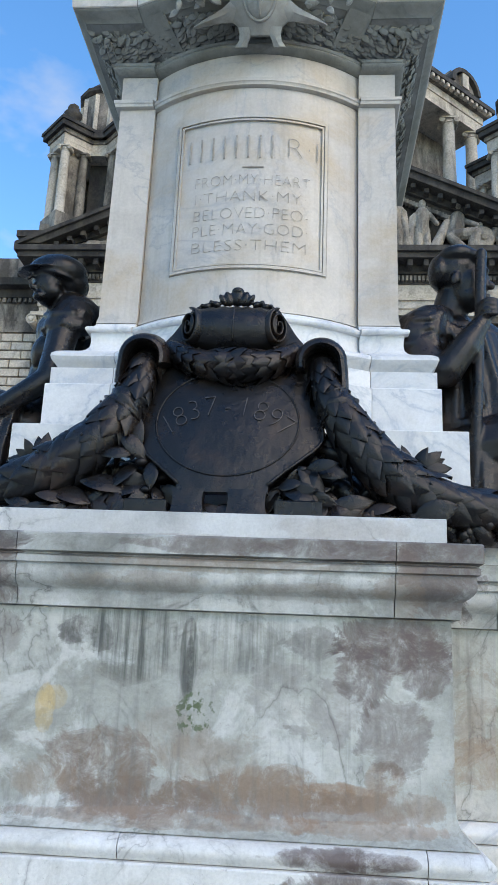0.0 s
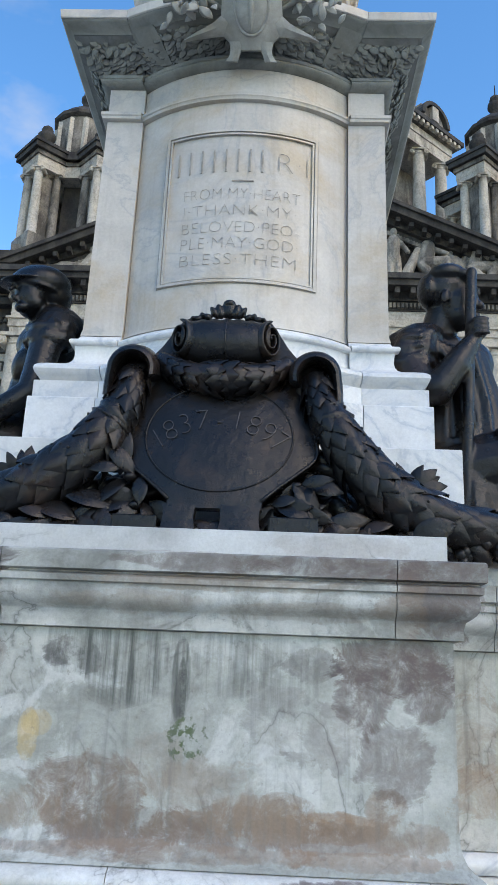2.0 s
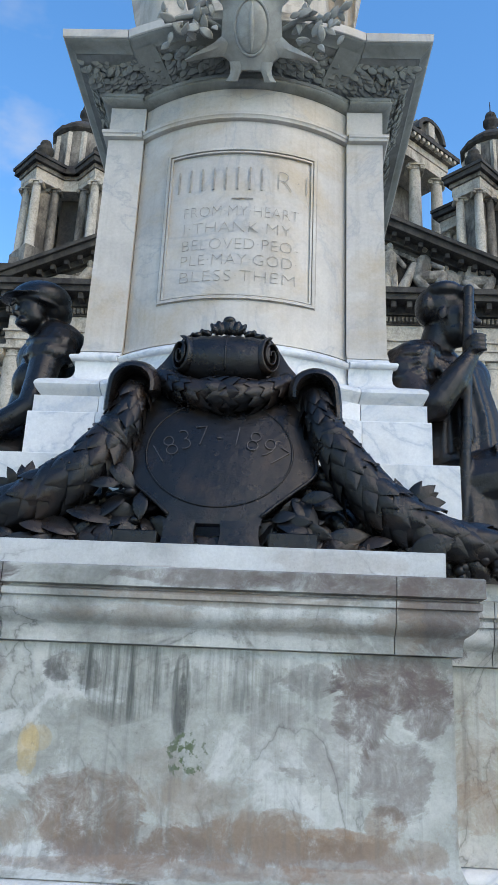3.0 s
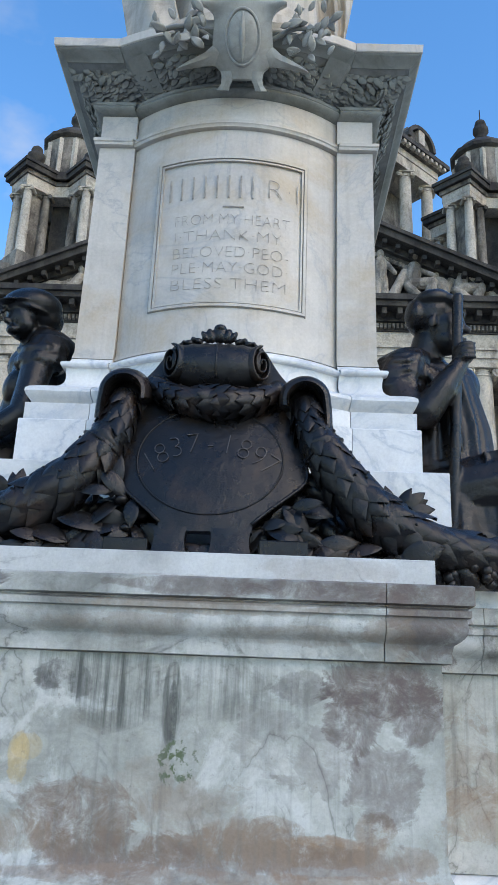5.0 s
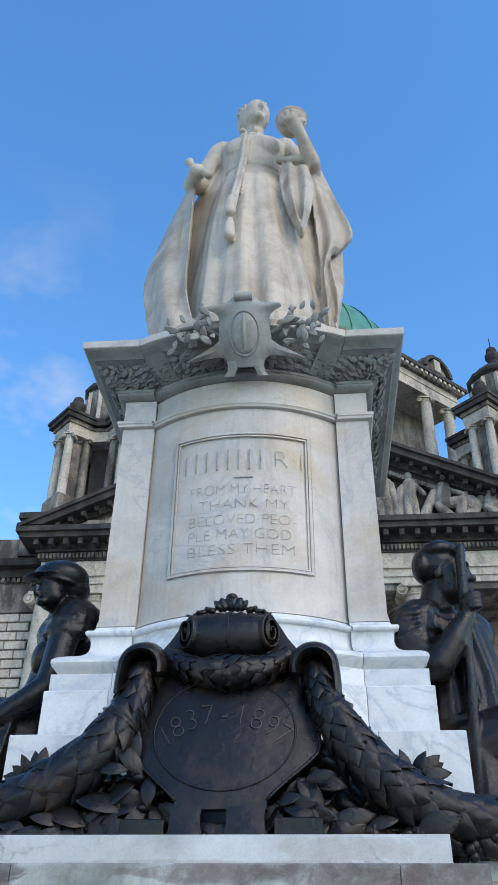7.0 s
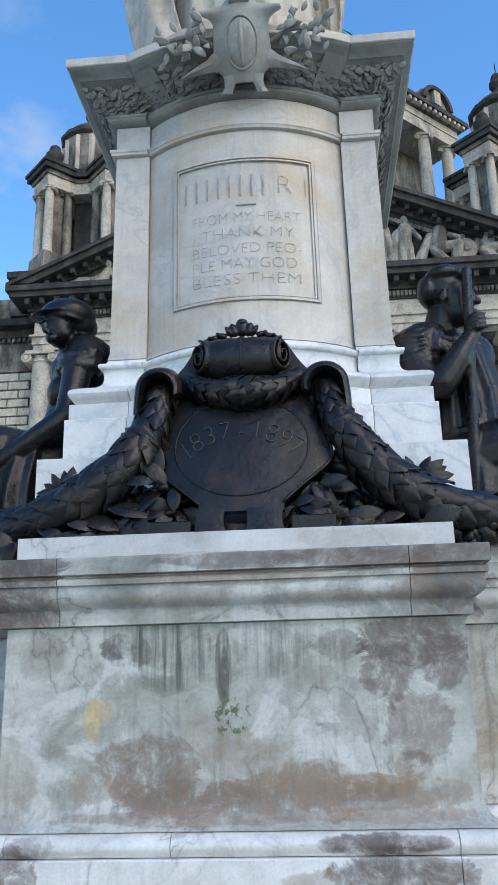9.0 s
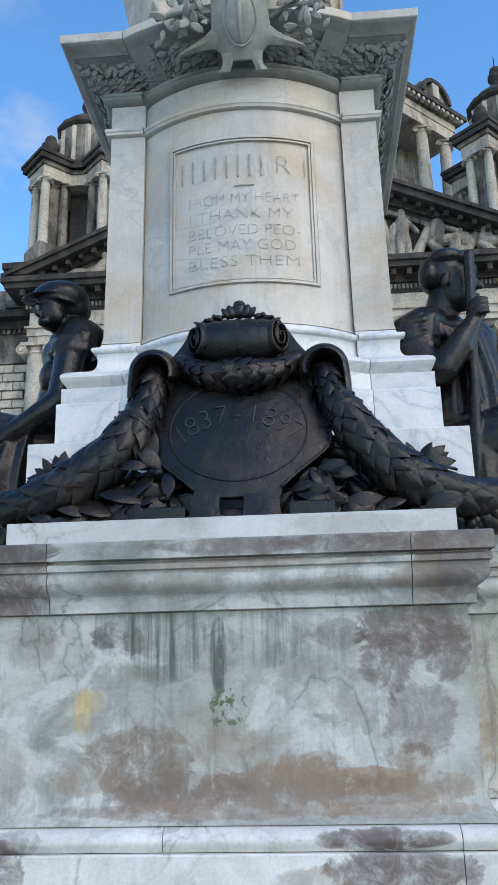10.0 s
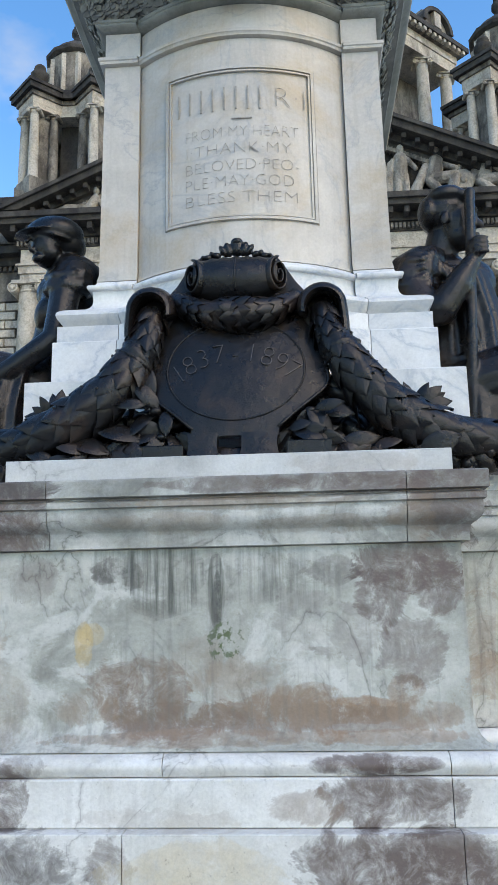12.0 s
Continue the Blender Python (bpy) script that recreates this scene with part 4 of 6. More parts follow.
    for r, a in ((0.05, 40), (0.05, 140), (0.045, 220), (0.045, -40)):
        ball(bm, (x0 - 0.03 + 0.07 * math.cos(radians(a)), y0 - 0.21, 8.28 + 0.06 * math.sin(radians(a))), (0.045, 0.03, 0.024), (0, -a, 0), 10, 8)
    ob = solo("statue", bm, MARBLE_STATUE, "cream marble statue of a robed standing figure raising an orb", "statue")
    return carve(ob, 0.012, 1)


crowning_statue()
bm = bmesh.new()
lathe(bm, 0.03, 1.55, [(0.90, 5.317), (0.90, 5.44), (0.875, 5.46), (0.865, 5.54), (0.84, 5.565)], 48, 0.94)
soften(part("statue_step", bm, MARBLE_STATUE, upper), 30)


# ---- seated bronze figures ----
def bronze_woman():
    bm = bmesh.new()
    # face turned half towards the forecourt
    ball(bm, (-1.170, 1.170, 3.668), (0.086, 0.095, 0.120), (0, -8, 35), 24, 16)
    ball(bm, (-1.145, 1.160, 3.625), (0.072, 0.075, 0.062), (0, -15, 20), 20, 14)
    ball(bm, (-1.196, 1.118, 3.583), (0.040, 0.040, 0.030))
    limb(bm, (-1.243, 1.108, 3.728), 0.011, (-1.260, 1.086, 3.684), 0.016)
    ball(bm, (-1.222, 1.108, 3.742), (0.055, 0.032, 0.012), (0, 0, 35))
    ball(bm, (-1.236, 1.096, 3.641), (0.024, 0.020, 0.009), (0, 0, 35))
    ball(bm, (-1.231, 1.098, 3.624), (0.021, 0.019, 0.009), (0, 0, 35))
    # kerchief: smooth crown, rolled brim low over the brow, fall to the nape
    ball(bm, (-1.140, 1.225, 3.768), (0.180, 0.165, 0.116), (0, -4, 0), 28, 18)
    ball(bm, (-1.205, 1.170, 3.760), (0.156, 0.140, 0.020), (6, -5, 0), 28, 12)
    ball(bm, (-1.130, 1.190, 3.735), (0.135, 0.130, 0.022), (6, 12, 0), 28, 12)
    ball(bm, (-1.045, 1.255, 3.715), (0.090, 0.115, 0.090), (0, 14, 0), 20, 14)
    limb(bm, (-1.115, 1.225, 3.60), 0.062, (-1.07, 1.28, 3.44), 0.090)
    # shoulder with a short turned-up sleeve
    ball(bm, (-0.985, 1.22, 3.525), (0.155, 0.125, 0.105), (0, 28, 0))
    chain(bm, [((-1.10, 1.27, 3.52), 0.10), ((-0.95, 1.25, 3.50), 0.11)])
    drape(bm, [(-1.02, 1.125, 3.345, 0.118, 0.105, 0.5), (-1.02, 1.125, 3.36, 0.140, 0.125, 0.8), (-1.015, 1.13, 3.40, 0.142, 0.128, 0.8), (-1.01, 1.135, 3.43, 0.128, 0.115, 0.8), (-1.00, 1.145, 3.47, 0.132, 0.12, 0.8), (-0.99, 1.16, 3.55, 0.10, 0.09, 0.3)], 9, 0.035, 0.5)
    for k in range(2):
        z = 3.46 - 0.075 * k
        chain(bm, [((-0.90, 1.12, z + 0.02), 0.025), ((-0.97, 1.045, z - 0.02), 0.034), ((-1.06, 1.035, z - 0.03), 0.032), ((-1.13, 1.09, z - 0.01), 0.022)])
    ball(bm, (-1.15, 1.40, 3.46), (0.14, 0.16, 0.14))
    chain(bm, [((-1.07, 1.32, 3.40), 0.16), ((-1.12, 1.30, 3.12), 0.15), ((-1.20, 1.30, 2.75), 0.20)])
    ball(bm, (-1.150, 1.21, 3.27), (0.085, 0.095, 0.120), (0, 15, 0))
    chain(bm, [((-1.02, 1.11, 3.40), 0.092), ((-1.03, 1.05, 3.20), 0.082), ((-1.05, 1.00, 3.04), 0.068), ((-1.13, 0.98, 2.97), 0.066), ((-1.33, 0.96, 2.82), 0.056), ((-1.50, 0.95, 2.70), 0.040)])
    ball(bm, (-1.555, 0.95, 2.665), (0.075, 0.045, 0.045), (0, -35, 0))
    for k in range(4):
        limb(bm, (-1.59, 0.93 + 0.02 * k, 2.65), 0.017, (-1.66, 0.93 + 0.022 * k, 2.59), 0.013)
    # legs under heavy cloth
    chain(bm, [((-1.22, 1.22, 2.80), 0.19), ((-1.55, 1.14, 2.88), 0.18), ((-1.90, 1.08, 2.86), 0.16), ((-2.05, 1.04, 2.6), 0.15), ((-2.08, 1.02, 2.25), 0.15)])
    chain(bm, [((-1.3, 1.42, 2.8), 0.2), ((-1.85, 1.40, 2.95), 0.17), ((-2.2, 1.36, 2.3), 0.15)])
    drape(bm, [(-1.50, 1.32, 2.122, 0.64, 0.36, 1.0), (-1.50, 1.32, 2.5, 0.58, 0.32, 1.0), (-1.44, 1.32, 2.78, 0.42, 0.26, 0.6), (-1.38, 1.32, 2.85, 0.2, 0.15, 0.0)], 11, 0.07, 1.0)
    sheet(bm, [(-1.18, 0.98, 2.95), (-1.22, 0.90, 2.6), (-1.20, 0.86, 2.2)], [(-1.85, 0.95, 2.92), (-1.95, 0.90, 2.6), (-1.98, 0.86, 2.2)], 0.12, 4.5, 0.04)
    ob = solo("bronze_figure", bm, BRONZE, "dark bronze figure of a seated spinner in a kerchief", "sculpture", "seated bronze figures")
    return wrinkle(carve(ob, 0.009, 2), 0.05, 0.003)


def bronze_man():
    bm = bmesh.new()
    # head in profile under thick short hair
    ball(bm, (1.20, 1.245, 3.805), (0.155, 0.130, 0.145))
    ball(bm, (1.265, 1.225, 3.715), (0.115, 0.108, 0.150), (0, 6, 0))
    ball(bm, (1.275, 1.205, 3.635), (0.090, 0.085, 0.085))
    ball(bm, (1.385, 1.185, 3.700), (0.030, 0.020, 0.026), (0, 30, 0))
    ball(bm, (1.366, 1.19, 3.735), (0.020, 0.020, 0.042), (0, -14, 0))
    ball(bm, (1.352, 1.185, 3.780), (0.028, 0.065, 0.018))
    ball(bm, (1.366, 1.185, 3.632), (0.020, 0.034, 0.012))
    ball(bm, (1.362, 1.185, 3.610), (0.020, 0.032, 0.011))
    ball(bm, (1.345, 1.195, 3.572), (0.040, 0.048, 0.032))
    ball(bm, (1.180, 1.122, 3.715), (0.028, 0.012, 0.042), (0, 12, 0))
    ball(bm, (1.29, 1.185, 3.865), (0.085, 0.085, 0.045), (0, 22, 0))
    ball(bm, (1.20, 1.18, 3.88), (0.11, 0.09, 0.06), (0, -6, 0))
    ball(bm, (1.10, 1.21, 3.79), (0.06, 0.09, 0.10))
    limb(bm, (1.185, 1.26, 3.66), 0.092, (1.15, 1.30, 3.44), 0.118)
    # tunic, with the sleeve pushed up in rolls
    drape(bm, [(0.985, 1.14, 3.235, 0.135, 0.115, 0.6), (0.975, 1.145, 3.28, 0.158, 0.135, 1.0), (0.978, 1.155, 3.33, 0.150, 0.13, 1.0), (0.985, 1.16, 3.37, 0.158, 0.14, 1.0), (1.00, 1.17, 3.43, 0.150, 0.135, 0.8), (1.02, 1.18, 3.48, 0.148, 0.14, 0.7), (1.06, 1.20, 3.54, 0.11, 0.11, 0.3)], 7, 0.05, 1.3)
    for k in range(4):
        z = 3.47 - 0.062 * k
        chain(bm, [((0.90, 1.12, z - 0.03), 0.022), ((0.945, 1.050, z - 0.045), 0.026), ((1.02, 1.040, z - 0.04 + 0.01 * k), 0.024), ((1.09, 1.08, z + 0.02), 0.018)])
    for k in range(4):
        chain(bm, [((1.10 + 0.03 * k, 1.12, 3.46 - 0.02 * k), 0.018), ((1.20 + 0.02 * k, 1.10, 3.30 - 0.03 * k), 0.022), ((1.30, 1.10, 3.02 - 0.02 * k), 0.018)])
    ball(bm, (1.35, 1.42, 3.42), (0.16, 0.16, 0.16))
    chain(bm, [((1.17, 1.32, 3.38), 0.20), ((1.24, 1.32, 3.05), 0.19), ((1.26, 1.32, 2.75), 0.22)])
    drape(bm, [(1.27, 1.32, 2.86, 0.265, 0.24, 1.0), (1.27, 1.32, 3.1, 0.25, 0.22, 1.0), (1.23, 1.30, 3.42, 0.20, 0.18, 0.6)], 12, 0.06, 0.7)
    drape(bm, [(1.28, 1.32, 2.80, 0.27, 0.245, 0), (1.28, 1.32, 2.88, 0.27, 0.245, 0)], 5, 0.0)
    chain(bm, [((0.975, 1.11, 3.27), 0.100), ((1.03, 1.05, 3.14), 0.095), ((1.10, 1.02, 3.12), 0.088), ((1.20, 1.01, 3.26), 0.074), ((1.305, 1.03, 3.42), 0.046)])
    ball(bm, (1.325, 1.03, 3.475), (0.060, 0.058, 0.060))
    for k in range(4):
        ball(bm, (1.335, 0.978, 3.435 + 0.027 * k), (0.050, 0.020, 0.015), u=10, v=6)
    limb(bm, (1.312, 1.05, 3.83), 0.031, (1.29, 1.045, 3.45), 0.029)
    limb(bm, (1.29, 1.045, 3.45), 0.029, (1.215, 1.02, 2.20), 0.031)
    # legs under heavy cloth
    chain(bm, [((1.25, 1.22, 2.70), 0.21), ((1.75, 1.10, 2.80), 0.19), ((1.98, 1.05, 2.64), 0.17), ((2.02, 1.02, 2.25), 0.16)])
    chain(bm, [((1.3, 1.42, 2.75), 0.2), ((1.85, 1.40, 2.85), 0.17), ((2.1, 1.36, 2.3), 0.15)])
    drape(bm, [(1.50, 1.32, 2.122, 0.60, 0.36, 1.0), (1.50, 1.32, 2.5, 0.55, 0.33, 1.0), (1.44, 1.30, 2.78, 0.42, 0.28, 0.7), (1.36, 1.3, 2.86, 0.22, 0.16, 0.0)], 11, 0.08, 2.4)
    sheet(bm, [(1.40, 1.02, 2.92), (1.46, 0.95, 2.6), (1.42, 0.90, 2.2)], [(1.82, 0.96, 2.98), (1.90, 0.90, 2.6), (1.95, 0.86, 2.2)], 0.12, 3.0, 0.05)
    ob = solo("bronze_figure", bm, BRONZE, "dark bronze figure of a seated worker holding a staff", "sculpture", "seated bronze figures")
    return wrinkle(carve(ob, 0.009, 2), 0.05, 0.003)


bronze_woman()
bronze_man()


# ---- leaves ----
def leaf_mesh(name, material, bend=0.07, n=6):
    """A pointed leaf, one long, half wide, with a raised midrib and an underside."""
    bm = bmesh.new()
    rows = []
    for i in range(n + 1):
        f = i / n
        w = 0.24 * math.sin(math.pi * min(1.0, f * 0.92 + 0.06)) ** 0.8 if 0 < i < n else 0.012
        z = bend * math.sin(math.pi * f) - 0.12 * f * f
        rows.append([(-w, f, z - 0.01), (-w * 0.5, f, z + 0.022), (0, f, z + 0.0), (w * 0.5, f, z + 0.022), (w, f, z - 0.01), (0, f, z - 0.035)])
    loft(bm, rows)
    return mesh_of(name, bm, material, True)


LEAF_BRONZE = leaf_mesh("leaf", BRONZE)


def scale_leaf(name, material, n=5):
    """A broad laurel leaf that hugs a swag: one long, pointed, bent round the swag's girth."""
    bm = bmesh.new()
    rows = []
    for i in range(n + 1):
        f = i / n
        w = (0.30, 0.42, 0.44, 0.36, 0.20, 0.015)[i]
        z = 0.045 * math.sin(math.pi * f)
        rows.append([(-w, f, z - 0.98 * w * w), (-w * 0.5, f, z - 0.17 * w * w + 0.008), (0, f, z + 0.020), (w * 0.5, f, z - 0.17 * w * w + 0.008), (w, f, z - 0.98 * w * w), (0, f, z - 0.09)])
    loft(bm, rows)
    return mesh_of(name, bm, material, True)


SCALE_BRONZE = scale_leaf("leaf", BRONZE)
for leaf in (LEAF_BRONZE, SCALE_BRONZE):
    leaf.set_sharp_from_angle(angle=radians(38))
LEAF_MARBLE = leaf_mesh("leaf", MARBLE_CARVED, 0.10)
BERRY = bmesh.new()
bmesh.ops.create_icosphere(BERRY, subdivisions=1, radius=1.0)
BERRY_BRONZE = mesh_of("berry", BERRY, BRONZE, True)


def grow(parent, mesh, at, along, normal, length, width=1.0, name="leaf"):
    """One leaf under its thing, its tip along a direction, its face to the normal."""
    y = Vector(along).normalized()
    z = Vector(normal)
    z = (z - y * z.dot(y)).normalized()
    x = y.cross(z)
    m = Matrix((x, y, z)).transposed().to_4x4()
    ob = new(name, mesh)
    ob.parent = parent
    ob.matrix_basis = Matrix.Translation(Vector(at) - parent.matrix_basis.translation) @ m @ Matrix.Diagonal((length * width, length, length, 1))
    return ob


def tube(bm, pts, radii, n=14):
    rings = []
    for i, p in enumerate(pts):
        d = (pts[min(i + 1, len(pts) - 1)] - pts[max(i - 1, 0)]).normalized()
        s = d.cross(Vector((0, 1, 0.2))).normalized()
        q = d.cross(s)
        rings.append([tuple(p + s * radii[i] * math.cos(2 * math.pi * k / n) + q * radii[i] * math.sin(2 * math.pi * k / n)) for k in range(n)])
    loft(bm, rings)


rng = random.Random(5)


def swag_frame(path, i):
    n = len(path) - 1
    d = (path[min(i + 1, n)] - path[max(i - 1, 0)]).normalized()
    s = d.cross(Vector((0, 1, 0.2))).normalized()
    return d, s, d.cross(s)


def garland(name, pts, radii, label, rows, around, leaf_len, bands=(), berries=30, meet=False):
    """A thick swag: a core, overlapping laurel leaves like scales, berries and ribbon bands of (place, width, slant)."""
    path = spline(pts, rows * 3)
    g = thing(name, label, "garland", pts[-1], "bronze garlands")
    n = len(path) - 1
    rad = [float(np.interp(i / n, [k / (len(radii) - 1) for k in range(len(radii))], radii)) for i in range(n + 1)]
    bm = bmesh.new()
    tube(bm, path, [r * 0.85 for r in rad])
    part("core", bm, BRONZE, g, smooth=True)
    for j in range(rows):
        i = j * 3
        p, r = path[i], rad[i]
        d, s, q = swag_frame(path, i)
        if meet and j > rows / 2:
            d = -d
        for k in range(around):
            a = 2 * math.pi * (k + 0.5 * (j % 2)) / around + rng.uniform(-0.12, 0.12)
            out = s * math.cos(a) + q * math.sin(a)
            if out.y > 0.55:
                continue
            ln = leaf_len * rng.uniform(0.9, 1.12) * (0.75 + 0.25 * r / max(rad))
            grow(g, SCALE_BRONZE, p + out * r * 0.93, d + out * rng.uniform(0.10, 0.24) + s * rng.uniform(-0.12, 0.12), out, ln, 1.0 * (r / max(rad)) ** 0.4)
    for b in range(berries):
        i = rng.randrange(2, n - 1)
        p, r = path[i], rad[i]
        d, s, q = swag_frame(path, i)
        a = rng.uniform(0, 2 * math.pi)
        out = s * math.cos(a) + q * math.sin(a)
        if out.y > 0.3:
            continue
        ob = new("berry", BERRY_BRONZE)
        ob.parent = g
        ob.matrix_basis = Matrix.Translation(p + out * r * 1.04 - g.matrix_basis.translation) @ Matrix.Diagonal((0.008, 0.008, 0.008, 1))
    for f, width, slant in bands:
        bm = bmesh.new()
        rings = []
        for e in range(11):
            ring = []
            for k in range(24):
                a = 2 * math.pi * k / 24
                u = (f + width * (e / 10 - 0.5) + slant * math.cos(a)) * n
                i = max(0, min(n, int(u)))
                h = max(0.0, min(1.0, u - i)) if i < n else 0.0
                d, s, q = swag_frame(path, i)
                p = path[i].lerp(path[min(n, i + 1)], h)
                r = rad[i] * 1.05 + 0.005 * math.sin(2.6 * e / 10 * math.pi + 2 * a) + 0.006 * (1 if e in (0, 10) else 0)
                ring.append(tuple(p + (s * math.cos(a) + q * math.sin(a)) * r))
            rings.append(ring)
        loft(bm, rings)
        part("ribbon", bm, BRONZE, g, "smooth bronze ribbon", smooth=True)
    return g


garland("garland", [(-0.362, 0.33, 2.90), (-0.385, 0.29, 2.76), (-0.44, 0.27, 2.63), (-0.54, 0.27, 2.50), (-0.67, 0.28, 2.40), (-0.84, 0.32, 2.325), (-1.04, 0.38, 2.275), (-1.30, 0.48, 2.24)], (0.064, 0.074, 0.096, 0.112, 0.112, 0.098, 0.09, 0.085),
        "thick dark bronze laurel garland draped down beside the shield", 22, 7, 0.125, ((0.24, 0.075, 0.01), (0.60, 0.10, 0.05)), 60)
garland("garland", [(0.432, 0.33, 2.89), (0.465, 0.29, 2.75), (0.53, 0.27, 2.62), (0.62, 0.27, 2.485), (0.745, 0.28, 2.365), (0.915, 0.32, 2.285), (1.12, 0.38, 2.25), (1.36, 0.48, 2.22)], (0.064, 0.072, 0.092, 0.104, 0.104, 0.098, 0.092, 0.085),
        "thick dark bronze laurel garland draped down beside the shield", 22, 7, 0.125, ((0.22, 0.075, -0.01), (0.62, 0.10, -0.05)), 60)
garland("garland", [(-0.262, 0.38, 2.975), (-0.17, 0.335, 2.905), (-0.07, 0.31, 2.875), (0.032, 0.30, 2.866), (0.135, 0.31, 2.875), (0.235, 0.335, 2.905), (0.318, 0.38, 2.975)], (0.05, 0.06, 0.068, 0.07, 0.068, 0.06, 0.05),
        "dark bronze laurel swag hung across the shield's top", 13, 8, 0.095, (), 26, True)


# ---- bronze shield ----
SX = 0.028
shield = thing("bronze_shield", "dark bronze shield with scrolled top and engraved dates, leaning on marble", "shield", (SX, 0.25, 2.147))
TILT_Y0, TILT_Z0, TILT_Y1, TILT_Z1 = 0.185, 2.15, 0.42, 2.95


def on_shield(x, z, out=0.0):
    """A place on the leaning shield, whose face swells towards its middle."""
    f = (z - TILT_Z0) / (TILT_Z1 - TILT_Z0)
    y = TILT_Y0 + (TILT_Y1 - TILT_Y0) * f
    swell_out = 0.075 * max(0.0, 1 - (x / 0.50) ** 2) * max(0.0, 1 - ((z - 2.58) / 0.50) ** 2)
    return (SX + x, y - swell_out - out, z + out * 0.28)


HALVES = [(2.265, 0.192), (2.29, 0.190), (2.31, 0.198), (2.40, 0.305), (2.475, 0.392), (2.51, 0.418), (2.545, 0.424), (2.60, 0.416), (2.75, 0.385), (2.90, 0.36), (2.97, 0.30), (3.03, 0.255), (3.12, 0.21), (3.16, 0.19)]


def plate_loft(bm, z_of, x_of, nz, nx, thick):
    front = [[on_shield(x_of(i / nz, k / nx), z_of(i / nz, k / nx)) for k in range(nx + 1)] for i in range(nz + 1)]
    loft(bm, [f + [(x, y + thick, z) for x, y, z in reversed(f)] for f in front])


def shield_half(z):
    """Half the shield's width at a height."""
    return float(np.interp(z, [q[0] for q in HALVES], [q[1] for q in HALVES]))


bm = bmesh.new()
plate_loft(bm, lambda f, k: 2.265 + 0.895 * f, lambda f, k: shield_half(2.265 + 0.895 * f) * (2 * k - 1), 46, 24, 0.07)
soften(part("plate", bm, BRONZE, shield), 45)
# a thin raised lip round the plate's lower edge
for s in (-1, 1):
    bm = bmesh.new()
    tube(bm, spline([on_shield(s * (shield_half(z) - 0.006), z, 0.001) for z in (2.30, 2.36, 2.43, 2.49, 2.53, 2.58, 2.66, 2.74)], 24), [0.008] * 25, 8)
    part("lip", bm, BRONZE, shield, smooth=True)
# two splayed feet
for xa, xb in ((-0.195, -0.085), (0.035, 0.175)):
    bm = bmesh.new()
    rings = []
    for i in range(9):
        f = i / 8
        z = 2.148 + 0.13 * f
        grow_out = 0.022 * (1 - f) ** 2 + 0.014 * f ** 3
        y = on_shield(0.0, 2.27)[1] - 0.028 * (1 - f)
        a, b = SX + xa - grow_out, SX + xb + grow_out
        rings.append([(a, y, z), ((a + b) / 2, y - 0.008, z), (b, y, z), (b, y + 0.07, z), (a, y + 0.07, z)])
    loft(bm, rings)
    soften(part("foot", bm, BRONZE, shield), 40)
# low ledges on either side of the feet, and a crossed pair of leaves between them
for xa, xb, h in ((-0.40, -0.222, 0.075), (0.222, 0.415, 0.082)):
    bm = bmesh.new()
    box(bm, SX + xa, SX + xb, 0.135, 0.26, 2.148, 2.148 + h)
    bmesh.ops.bevel(bm, geom=bm.edges[:], offset=0.005, segments=1, affect="EDGES")
    part("ledge", bm, BRONZE, shield)
for s in (-1, 1):
    grow(shield, LEAF_BRONZE, (SX - 0.02 - s * 0.045, 0.20, 2.16), (s * 0.8, 0, 0.45), (0, -1, 0.4), 0.13, 0.8, "foot_leaf")


def shield_ring(name, cx, cz, r, w, out, squash=1.0, n=72):
    bm = bmesh.new()
    rings = []
    for i in range(n + 1):
        a = 2 * math.pi * i / n
        sect = []
        for q in range(6):
            e = 2 * math.pi * q / 6
            rr = r + w * math.cos(e)
            sect.append(on_shield(cx + rr * math.cos(a), cz + squash * rr * math.sin(a), out + w * math.sin(e)))
        rings.append(sect)
    loft(bm, rings, close_ends=False)
    return part(name, bm, BRONZE, shield, smooth=True)


shield_ring("rim", 0.0, 2.595, 0.312, 0.005, 0.001, 0.83)
